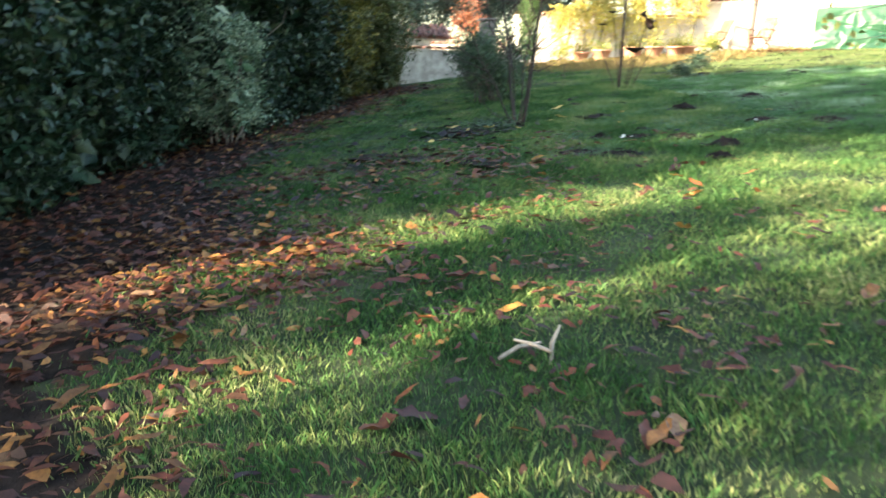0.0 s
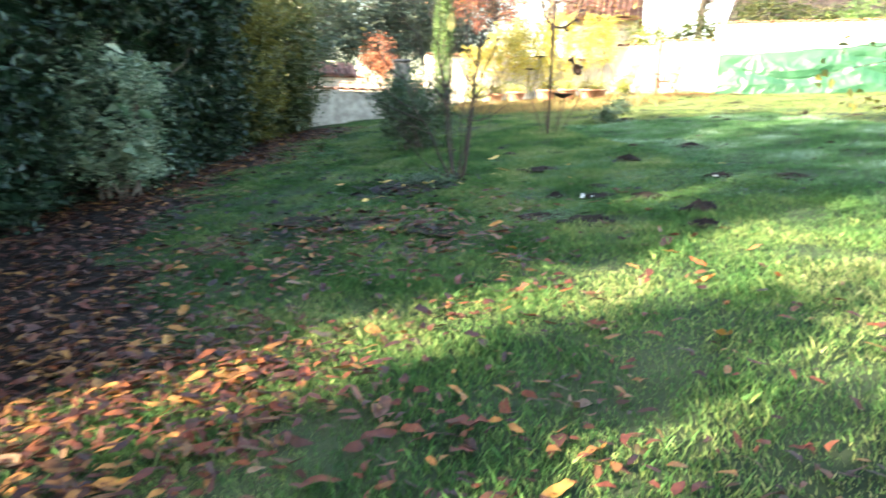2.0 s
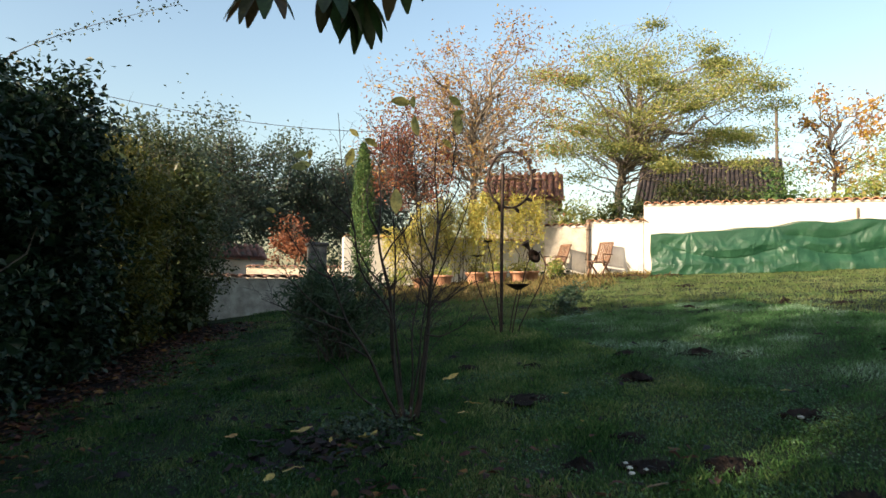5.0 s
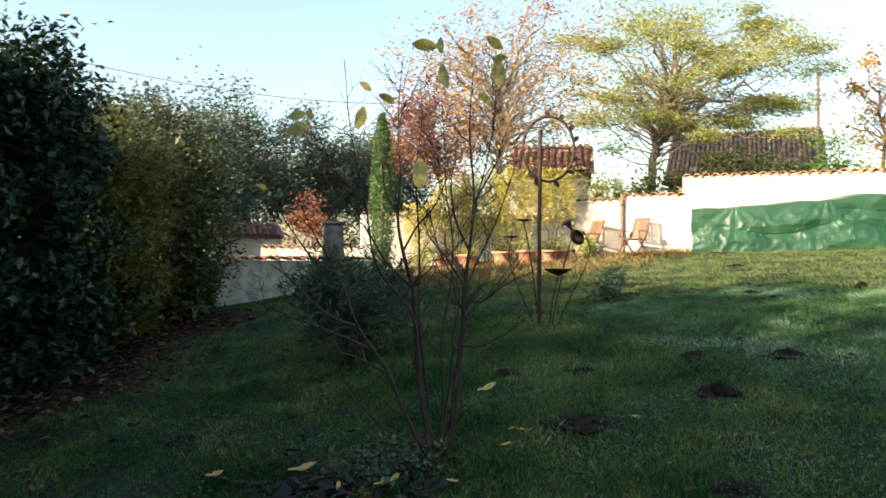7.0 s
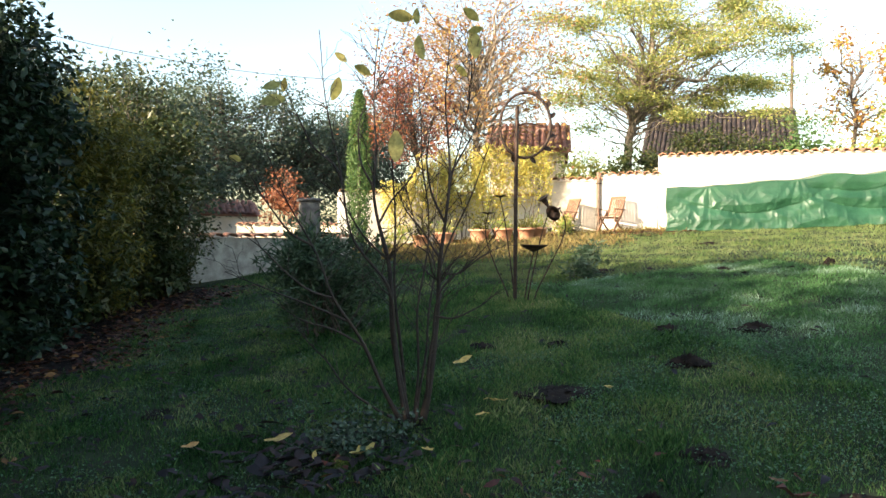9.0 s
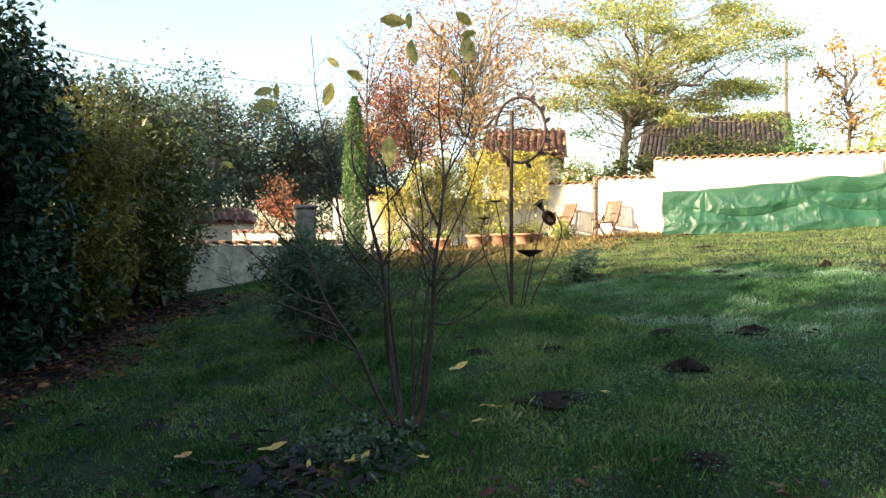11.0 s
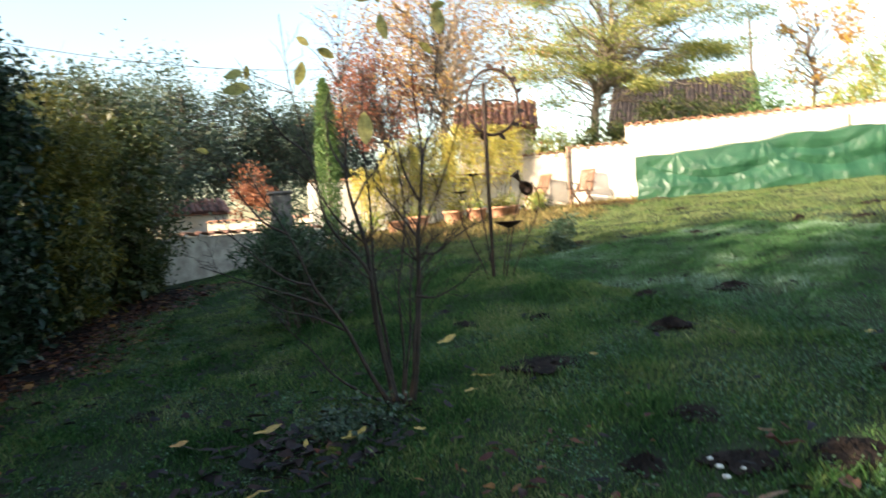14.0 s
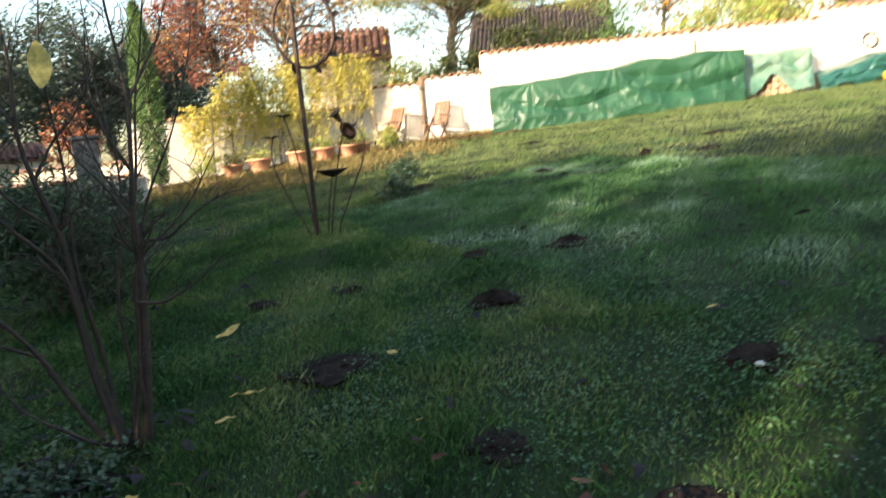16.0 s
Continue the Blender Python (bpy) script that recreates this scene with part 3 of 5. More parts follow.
# ---- low tiled wall beyond the hedge ----
def low_wall():
    ax, ay, bx, by = -2.6, 13.75, 2.2, 15.6
    L = math.hypot(bx - ax, by - ay)
    yaw = math.degrees(math.atan2(by - ay, bx - ax))
    bm = boxed(L / 2, 0.12, 0.25, L, 0.24, 1.9, 0.02)
    bmesh.ops.subdivide_edges(bm, edges=[e for e in bm.edges if e.calc_length() > 2], cuts=20)
    # Grey stone material stands in for shade on this white render.
    ob = part("wall_6", bm, M["stone"])
    ob.matrix_world = pose(ax, ay, 0.0, 0, 0, yaw)
    tagged(ob, "low white rendered wall, shade painted grey, with clay tile coping", "wall", kind="structure")
    k = 0
    while 0.14 + 0.28 * k < L:
        t = new("tile", TILE)
        t.matrix_world = ob.matrix_world @ pose(0.14 + 0.28 * k, 0.1, 1.22, 5, 0, (k * 37) % 7 - 3) @ Matrix.Diagonal((1.4, 1.0, 1.3, 1))
        t.parent = ob
        t.matrix_parent_inverse = ob.matrix_world.inverted()
        k += 1
    return ob


low_wall()


# ---- neighbouring houses ----
def gable_house(name, x, y, z, yaw, L, W, eave, ridge, wall, roof, label, over=0.35, tile_w=0.24):
    root = thing(name, x, y, z, label, "house", rz=yaw)
    bm = boxed(0, 0, eave / 2 - 0.3, L, W, eave + 0.6)
    part("wall", bm, M[wall], root)
    bm = bmesh.new()
    for sx in (-1, 1):
        v = [bm.verts.new(p) for p in ((sx * L / 2, -W / 2, eave), (sx * L / 2, W / 2, eave), (sx * L / 2, 0, ridge - 0.05), (sx * (L / 2 - 0.2), -W / 2, eave), (sx * (L / 2 - 0.2), W / 2, eave), (sx * (L / 2 - 0.2), 0, ridge - 0.05))]
        bm.faces.new((v[0], v[1], v[2]))
        bm.faces.new((v[3], v[5], v[4]))
        for a, b in ((0, 1), (1, 2), (2, 0)):
            bm.faces.new((v[a], v[a + 3], v[b + 3], v[b]))
    bmesh.ops.recalc_face_normals(bm, faces=bm.faces)
    part("gable", bm, M[wall], root)
    slope = math.hypot(W / 2 + over, (ridge - eave) * (W / 2 + over) / (W / 2))
    ang = math.atan2(ridge - eave, W / 2)
    for side in (-1, 1):
        rf = part("roof", boxed(0, side * (W / 4 + over / 2), ridge - math.tan(ang) * (W / 4 + over / 2), L + 2 * over * 0.6, slope * 1.0, 0.08, 0.0, Matrix()), M[roof], root)
        rf.data.transform(Matrix.Translation((0, side * (W / 4 + over / 2), ridge - math.tan(ang) * (W / 4 + over / 2))) @ Matrix.Rotation(-side * ang, 4, "X") @ Matrix.Translation((0, -side * (W / 4 + over / 2), -(ridge - math.tan(ang) * (W / 4 + over / 2)))))
        # rows of barrel tiles, ridged in columns and stepped in courses
        cols, rows = int((L + over) / tile_w), max(4, int(slope / 0.36))
        V, F, k0 = [], [], 0
        rg = np.random.default_rng(int(abs(x * 10)) + side)
        for c in range(cols):
            cx = -(L + over) / 2 + (c + 0.5) * tile_w
            for r in range(rows):
                d0, d1 = r * slope / rows, (r + 1.12) * slope / rows
                lift = rg.uniform(0.0, 0.02)
                sh = rg.uniform(-0.012, 0.012)
                for dd, rad, h in ((d0, 0.40, 0.05), (d1, 0.46, 0.075)):
                    for a in range(5):
                        th = math.pi * a / 4
                        px = cx + sh - tile_w * rad * math.cos(th)
                        up = h + lift + tile_w * 0.38 * math.sin(th)
                        py = side * (dd * math.cos(ang) + up * math.sin(ang))
                        pz = ridge - dd * math.sin(ang) + up * math.cos(ang)
                        V.append((px, py, pz))
                for a in range(4):
                    F.append((k0 + a, k0 + a + 1, k0 + 6 + a, k0 + 5 + a))
                k0 += 10
        tl = mesh_object("roof_tiles", V, F, M[roof], root)
        tl["kind"] = "stuff"
    return root


M["islandtile"] = material("islandtile", (0.016, 0.012, 0.012), (0.044, 0.030, 0.026), 3, 0.9, 0.3, 50, 0.45, by="island")
M["islandred"] = material("islandred", (0.14, 0.06, 0.045), (0.27, 0.13, 0.09), 3, 0.9, 0.3, 50, 0.4, by="island")
gable_house("barn", 26.0, 34.4, 2.0, -38.0, 7.4, 8.4, 3.5, 6.5, "stone", "islandtile", "old barn with a dark weathered clay tile roof")
gable_house("cottage", 10.0, 24.2, 1.3, -24.0, 2.6, 3.4, 3.1, 4.1, "oldrender", "islandred", "small cottage with a red clay tile roof behind the wall")

gable_house("outbuilding", -1.2, 31.0, 0.6, 8.0, 2.6, 3.0, 1.55, 2.1, "render", "islandred", "small white outbuilding with a red tile roof", 0.15)


def straight_wall(name, ax, ay, bx, by, foot, top, thick, mat, label, tiles=0.0):
    L = math.hypot(bx - ax, by - ay)
    bm = boxed(L / 2, thick / 2, (foot + top) / 2, L, thick, top - foot, 0.015)
    bmesh.ops.subdivide_edges(bm, edges=[e for e in bm.edges if e.calc_length() > 1.5], cuts=12)
    ob = part(name, bm, M[mat])
    ob.matrix_world = pose(ax, ay, 0, 0, 0, math.degrees(math.atan2(by - ay, bx - ax)))
    tagged(ob, label, "wall", kind="structure")
    k = 0
    while tiles and tiles * (k + 0.5) < L:
        t = new("tile", TILE)
        t.parent = ob
        t.matrix_basis = pose(tiles * (k + 0.5), thick * 0.4, top + 0.02, 6, 0, (k * 37) % 9 - 4) @ Matrix.Diagonal((tiles / 0.19, 1.0, 1.1, 1))
        k += 1
    return ob


wall_5 = straight_wall("wall_5", 2.3, 18.9, 8.5, 19.05, 0.3, 2.45, 0.3, "render", "old sunlit rendered wall behind yellow climbers", 0.22)
wall_7 = straight_wall("wall_7", -0.4, 21.6, 3.4, 20.6, 0.2, 1.58, 0.25, "oldrender", "low sunlit white wall with clay tiles beyond the gate", 0.26)
# The pier's colour is darkened to carry the shade it stands in.
gate_pier = part("gate_pier", box(boxed(0, 0, 0.6, 0.42, 0.42, 2.0, 0.03), 0, 0, 1.63, 0.5, 0.5, 0.07, 0.02), M["shadedstone"])
gate_pier.location = (1.2, 15.0, ground_z(1.2, 15.0) - 0.2)
tagged(gate_pier, "square grey stone gate pier, shade painted dark, at the low wall's end", "gate pier")
for wl, a, b, top in ((wall_1, 1.62, 10.4, 3.50), (wall_2, 0.0, 1.6, 3.0), (wall_3, -1.35, -0.02, 2.88), (wall_4, 10.42, 12.7, 3.72)):
    cope(BEDS[wl.name], a, b, top)
# ---- trees beyond the walls ----
tree("rust_tree", 6.7, 19.9, 7.4, 0.16, (-0.1, 0.2, 5.2), (3.6, 3.2, 3.4), "rust", 7500, 0.115, "half-bare fruit tree with tan and orange autumn leaves", 31, clumps=130, spread=0.34, bark="palebark", twigs=5, fork=0.28)
tree("russet_tree", 4.75, 20.3, 5.6, 0.09, (-0.1, 0, 3.75), (1.75, 1.6, 1.75), "russet", 5200, 0.105, "small tree in dense red-brown autumn leaf", 36, clumps=95, spread=0.26, twigs=4)
tree("acacia_tree", 13.2, 23.4, 10.2, 0.22, (2.0, -0.2, 6.2), (6.0, 4.2, 2.9), "acacia", 46000, 0.11, "spreading yellow-green tree with layered airy foliage", 32, clumps=125, spread=0.55, flat=0.3, bark="palebark", shell=0.5, fork=0.2)
tree("gold_tree", 23.0, 22.0, 8.0, 0.13, (0, 0, 5.0), (2.1, 2.1, 2.5), "gold", 1500, 0.19, "thin tree with yellow and orange autumn leaves", 33, clumps=46, spread=0.26)
tree("lime_tree", 29.0, 21.5, 7.2, 0.18, (0, 0, 4.8), (3.0, 3.0, 2.6), "lime", 9000, 0.14, "yellow-green tree behind the garden wall", 34, clumps=80, spread=0.4)
for i, (x, y, h, w) in enumerate(((-7, 33, 8, 4), (-1.5, 38, 9.5, 4.5), (3, 41, 8.0, 4), (7, 44, 8, 4), (-12, 30, 9, 4.5), (-4, 27, 6, 3))):
    tree("wood_tree", x, y, h, 0.25, (0, 0, h * 0.55), (w, w, h * 0.45), "darkwood", 15000, 0.22, "dark green woodland tree beyond the garden", 40 + i, clumps=150, spread=0.5)


def cypress(x, y, h, seed):
    rng = np.random.default_rng(seed)
    z0 = ground_z(x, y)
    root = thing("cypress", x, y, z0, "slim upright green cypress", "tree")
    Tubes().add([(0, 0, -0.1), (0, 0, h * 0.5), (0.02, 0, h * 0.93)], [0.06, 0.04, 0.01], 7).make("trunk", M["bark"], root)
    n = 7000
    u = rng.uniform(0.03, 1, n) ** 0.9
    r = 0.30 * np.sin(np.clip(u * 0.92 + 0.08, 0, 1) * math.pi) ** 0.55 * rng.uniform(0.5, 1.08, n)
    a = rng.uniform(0, 2 * math.pi, n)
    v, f = leaf_mesh(np.stack([r * np.cos(a), r * np.sin(a), u * h], 1), 0.10, 0.03, rng, droop=-0.9)
    mesh_object("crown", v, f, M["cypress"], root)


cypress(2.62, 17.4, 4.05, 5)
tree("orange_shrub", 1.2, 24.0, 2.6, 0.05, (0, 0, 1.5), (0.9, 0.9, 1.1), "orange", 1500, 0.13, "small shrub in bright orange-red autumn leaf", 51, clumps=26, spread=0.16)

# ---- greenery over and behind the far wall ----
for i, (s, out, sz, mat, n) in enumerate(((3.0, -2.2, (2.6, 1.6, 3.2), "green", 3600), (4.5, -1.7, (1.8, 1.2, 2.75), "green", 2600), (5.8, -1.6, (2.2, 1.2, 3.0), "cypress", 3000), (7.6, -1.5, (2.6, 1.2, 2.75), "lime", 3200), (9.8, -1.6, (2.6, 1.4, 2.9), "lime", 3600), (0.9, -1.8, (2.2, 1.4, 2.7), "green", 2800), (-0.6, -2.0, (1.8, 1.4, 2.5), "acacia", 2200), (12.0, -3.5, (3.6, 2.4, 4.4), "lime", 5200), (15.4, -6.0, (4.2, 3.0, 5.4), "lime", 5200), (11.0, -7.0, (4.2, 3.0, 5.0), "lime", 4800), (18.5, -6.0, (4.2, 3.0, 5.6), "acacia", 4800))):
    x, y = at_wall(s, out)
    bush("wall_shrub", x, y, sz, mat, n, 0.11, "leafy sunlit shrub behind the white garden wall", "shrub", 80 + i, 7, 70, 0.2, 0.6, group="shrubs behind the wall", boxy=0.8, core=200)

# ---- yellow climbers and pots along the old wall ----
def climber(x, w, h, n, seed):
    """Thin stems up the old wall; leaves crowd the top and hang down it in strands."""
    rng = np.random.default_rng(seed)
    y = 18.62
    z0 = ground_z(x, y)
    root = thing("yellow_climber", x, y, z0, "sunlit yellow climber hanging in strands down the old wall", "climber", "climbers along the wall")
    pts = []
    for k in range(7):
        tb = Tubes()
        e = np.array([rng.uniform(-0.5, 0.5) * w, rng.normal() * 0.05, h * rng.uniform(0.75, 1.0)])
        branch_to(tb, (e[0] * 0.4, 0.05, -0.05), e, 0.014, 0.005, rng, 0.02, 8, 0.06)
        tb.make("stem", M["bark"], root)
    strands = 46
    for k in range(strands):
        ax, top = rng.uniform(-0.55, 0.55) * w, h * rng.uniform(0.72, 1.06)
        drop = h * rng.uniform(0.15, 0.72)
        m = int(n / strands * rng.uniform(0.5, 1.5))
        u = rng.uniform(0, 1, m) ** 1.25
        pts.append(np.stack([ax + rng.normal(0, 0.05, m) + 0.10 * np.sin(3 * u + k), -0.10 + rng.normal(0, 0.10, m) - 0.1 * (1 - u), top - drop * u], 1))
    v, f = leaf_mesh(np.concatenate(pts), 0.085, 0.040, rng, droop=0.7)
    mesh_object("crown", v, f, M["yellow"], root)


for i, (x, w, h, n) in enumerate(((3.85, 0.7, 1.7, 1800), (4.75, 1.1, 2.35, 3600), (5.65, 1.1, 2.55, 4000), (6.5, 0.9, 2.5, 3300), (7.75, 1.0, 2.5, 3300))):
    climber(x, w, h, n, 60 + i)


def flower_pot(x, y, r, h, seed, plant="green"):
    rng = np.random.default_rng(seed)
    root = thing("flower_pot", x, y, ground_z(x, y), "sunlit terracotta pot with straggly greenery by the wall", "flower pot", "pots along the wall")
    prof = ((r * 0.72, 0.0), (r * 0.95, h * 0.85), (r * 1.08, h * 0.85), (r * 1.08, h), (r * 0.92, h), (r * 0.88, h * 0.88))
    k = 20
    V = [(a * math.cos(2 * math.pi * j / k), a * math.sin(2 * math.pi * j / k), z) for a, z in prof for j in range(k)]
    F = [(i * k + j, i * k + (j + 1) % k, (i + 1) * k + (j + 1) % k, (i + 1) * k + j) for i in range(len(prof) - 1) for j in range(k)]
    mesh_object("pot", V, F, M["terracotta"], root, smooth=False)
    bm = bmesh.new()
    bmesh.ops.create_circle(bm, cap_ends=True, radius=r * 0.9, segments=20, matrix=Matrix.Translation((0, 0, h * 0.9)))
    part("potting_soil", bm, M["soil"], root)
    n = 260
    p = np.stack([rng.normal(size=n) * r * 0.6, rng.normal(size=n) * r * 0.6, h * 0.9 + np.abs(rng.normal(size=n)) * 0.16], 1)
    v, f = leaf_mesh(p, 0.11, 0.03, rng, droop=-0.5)
    mesh_object("plant", v, f, M[plant], root)["kind"] = "stuff"


for i, (x, y, r, h) in enumerate(((4.25, 17.5, 0.24, 0.32), (4.85, 17.4, 0.28, 0.36), (5.75, 17.2, 0.27, 0.36), (6.35, 17.1, 0.27, 0.34), (6.95, 17.0, 0.25, 0.34), (7.4, 17.2, 0.22, 0.30))):
    flower_pot(x, y, r, h, 90 + i, "lime" if i % 2 else "olive")
# rough vegetation before the pots
for i, (x, y, sz, mat) in enumerate(((3.6, 17.3, (0.9, 0.7, 0.7), "lime"), (7.75, 16.4, (0.6, 0.5, 0.6), "lime"), (5.35, 10.4, (0.45, 0.45, 0.4), "ivy"), (8.1, 16.9, (0.5, 0.4, 0.45), "green"), (4.55, 9.1, (0.35, 0.35, 0.22), "ivy"))):
    bush("garden_weed", x, y, sz, mat, 420, 0.12, "low tuft of leafy garden weed", "weed", 100 + i, 4, 14, 0.08, 0.3, wide=0.25, droop=-0.4, thick=0.4)


# ---- folding garden chairs ----
def garden_chair(x, y, rz):
    root = thing("garden_chair", x, y, ground_z(x, y), "weathered teak folding armchair with slatted back by the wall", "chair", "teak chairs by the wall", rz)
    t = M["teak"]

    def bar(name, a, b, w, d):
        a, b = Vector(a), Vector(b)
        zc = (b - a).normalized()
        ref = Vector((0, 1, 0)) if abs(zc.x) > 0.9 else Vector((1, 0, 0))
        xc = (ref - zc * ref.dot(zc)).normalized()
        m = Matrix.Translation((a + b) / 2) @ Matrix((xc, zc.cross(xc), zc)).transposed().to_4x4()
        return part(name, boxed(0, 0, 0, w, d, (b - a).length, 0.004, m), t, root)
    # +y is the chair's front
    for sx in (-0.25, 0.25):
        bar("leg", (sx, 0.30, 0.0), (sx, -0.20, 0.62), 0.035, 0.05)
        bar("leg", (sx * 0.88, -0.30, 0.0), (sx * 0.88, 0.22, 0.44), 0.035, 0.05)
        bar("back_post", (sx * 0.88, -0.12, 0.40), (sx * 0.88, -0.38, 1.02), 0.035, 0.045)
        bar("armrest", (sx * 1.08, 0.26, 0.66), (sx * 1.08, -0.26, 0.64), 0.06, 0.02)
        bar("arm_support", (sx * 1.04, 0.20, 0.30), (sx * 1.04, 0.22, 0.65), 0.03, 0.035)
    for k in range(7):
        yy = 0.24 - k * 0.068
        bar("seat_slat", (-0.23, yy, 0.44 - 0.03 * k / 6), (0.23, yy, 0.44 - 0.03 * k / 6), 0.05, 0.018)
    bar("top_rail", (-0.24, -0.385, 1.0), (0.24, -0.385, 1.0), 0.025, 0.07)
    bar("lower_rail", (-0.22, -0.16, 0.50), (0.22, -0.16, 0.50), 0.025, 0.05)
    bar("stretcher", (-0.22, -0.24, 0.08), (0.22, -0.24, 0.08), 0.03, 0.03)
    for k in range(7):
        xx = -0.186 + k * 0.062
        bar("back_slat", (xx, -0.165, 0.50), (xx, -0.37, 0.98), 0.046, 0.014)
    return root


garden_chair(9.66, 17.40, 118)
garden_chair(8.52, 17.95, 104)

# ---- downpipe, hooks and reel on the wall ----
px, py = at_wall(-0.02, 0.06)
downpipe = thing("downpipe", px, py, ground_z(px, py), "grey downpipe standing at the wall's joint", "downpipe")
Tubes().add([(0, 0, 0), (0, 0, 0.8), (0, 0, 1.72)], 0.055, 10).make("pipe", M["timber"], downpipe)
for hz in (0.5, 1.4):
    part("bracket", boxed(0, 0, hz, 0.14, 0.13, 0.03, 0.005), M["iron"], downpipe)
px, py = at_wall(7.3, 0.03)
wall_hook = thing("wall_post", px, py, 2.75, "slim grey post fixed against the white wall", "post")
part("post", boxed(0, 0, 0.28, 0.05, 0.05, 0.6, 0.006), M["timber"], wall_hook)
px, py = at_wall(11.75, 0.05)
reel = thing("wheel_ornament", px, py, 2.86, "round grey wheel ornament hung on the white wall", "wheel", rz=WALL_YAW)
ang = np.linspace(0, 2 * math.pi, 33)
Tubes().add(np.stack([0.19 * np.cos(ang), 0 * ang, 0.19 * np.sin(ang)], 1), 0.026, 8).make("rim", M["iron"], reel)
Tubes().add([(0, -0.05, 0), (0, 0.05, 0)], [0.045, 0.045], 10).make("hub", M["white"], reel)
for k in range(6):
    c, s_ = math.cos(k * math.pi / 3), math.sin(k * math.pi / 3)
    Tubes().add([(0.05 * c, 0, 0.05 * s_), (0.19 * c, 0, 0.19 * s_)], [0.012, 0.012], 5).make("spoke", M["iron"], reel)


# ---- multi-stemmed shrub ----
def bare_shrub(x, y):
    rng = np.random.default_rng(77)
    root = thing("bare_shrub", x, y, ground_z(x, y), "nearly bare multi-stemmed shrub with a few yellowing leaves", "shrub")
    across, away = np.array([0.965, -0.26, 0]), np.array([0.26, 0.965, 0])
    stems = [
        (((-0.02, -0.01), (-0.05, 0.12), (-0.08, 0.29), (-0.13, 0.77), (-0.15, 1.02), (-0.21, 1.25), (-0.25, 1.51), (-0.23, 1.7), (-0.26, 1.96), (-0.24, 2.23), (-0.22, 2.51)), 0.026, 0.05),
        (((0.04, -0.01), (0.07, 0.12), (0.13, 0.39), (0.15, 0.81), (0.16, 1.06), (0.2, 1.22), (0.22, 1.55), (0.2, 2.01), (0.21, 2.38)), 0.027, -0.05),
        (((-0.05, 0.02), (-0.13, 0.19), (-0.21, 0.35), (-0.36, 0.66), (-0.45, 0.79), (-0.58, 1.1), (-0.68, 1.3), (-0.79, 1.52), (-0.87, 1.72)), 0.016, -0.12),
        (((-0.1, 0.08), (-0.24, 0.14), (-0.34, 0.19), (-0.51, 0.37), (-0.72, 0.6), (-0.78, 0.71)), 0.009, 0.1),
        (((-0.01, 0.0), (-0.06, 0.33), (-0.1, 0.68), (-0.12, 1.1), (-0.13, 1.54), (-0.14, 1.87), (-0.11, 2.19), (-0.12, 2.42)), 0.013, 0.14),
        (((0.01, 0.0), (0.03, 0.4), (0.03, 0.75), (0.08, 1.1), (0.1, 1.41), (0.04, 1.72), (0.03, 2.0), (0.02, 2.35)), 0.009, 0.2),
        (((0.05, 0.02), (0.1, 0.33), (0.13, 0.75), (0.19, 0.92), (0.35, 1.06), (0.47, 1.18), (0.56, 1.33)), 0.012, -0.14),
        (((0.06, 0.02), (0.12, 0.47), (0.16, 0.96), (0.25, 1.24), (0.35, 1.44), (0.41, 1.58), (0.48, 1.77), (0.5, 1.93)), 0.013, 0.1),
        (((-0.03, 0.0), (-0.1, 0.47), (-0.14, 0.92), (-0.27, 1.06), (-0.38, 1.22), (-0.42, 1.47), (-0.49, 1.87), (-0.53, 2.12), (-0.56, 2.42)), 0.014, -0.1),
        (((0.02, 0.0), (0.09, 0.61), (0.14, 1.03), (0.06, 1.18), (0.02, 1.27), (-0.06, 1.51), (-0.1, 1.69)), 0.01, 0.22),
        (((0.07, 0.0), (0.14, 0.61), (0.17, 1.1), (0.23, 1.58), (0.3, 1.77), (0.36, 2.19), (0.33, 2.49)), 0.011, 0.02),
    ]
    side_branches = [
        ((-0.36, 0.66), (-0.58, 0.75), (-0.79, 0.82), (-1.0, 0.9), (-1.13, 0.95)),
        ((-0.29, 0.5), (-0.48, 0.61), (-0.65, 0.65), (-0.86, 0.8)),
        ((-0.45, 0.79), (-0.58, 0.82), (-0.72, 0.92), (-0.9, 1.1), (-1.0, 1.17)),
        ((-0.42, 1.47), (-0.46, 1.59), (-0.61, 1.7), (-0.73, 1.96)),
        ((-0.58, 1.1), (-0.72, 1.17), (-0.9, 1.41), (-0.98, 1.55)),
        ((-0.15, 1.02), (-0.31, 1.17), (-0.45, 1.41), (-0.58, 1.51)),
        ((0.16, 1.06), (0.04, 1.24), (-0.06, 1.34), (-0.1, 1.48)),
        ((0.22, 1.55), (0.3, 1.69), (0.37, 1.81), (0.41, 1.97)),
        ((0.19, 0.92), (0.3, 0.92), (0.42, 1.03), (0.53, 1.1)),
        ((-0.21, 1.25), (-0.13, 1.41), (-0.03, 1.51), (0.06, 1.72)),
        ((0.2, 1.22), (0.11, 1.41), (0.08, 1.62), (0.11, 1.86)),
        ((-0.25, 1.51), (-0.34, 1.65), (-0.36, 1.86), (-0.31, 2.04)),
        ((0.14, 0.68), (0.25, 0.66), (0.42, 0.75), (0.53, 0.85)),
    ]

    def smooth(way, n):
        w = np.array(way)
        run = np.concatenate([[0], np.cumsum(np.hypot(*np.diff(w, axis=0).T))])
        t = np.linspace(0, 1, n)
        q = np.stack([np.interp(t * run[-1], run, w[:, c]) for c in (0, 1)], 1)
        for _ in range(2):
            q[1:-1] = (q[:-2] + 2 * q[1:-1] + q[2:]) / 4
        return t, q

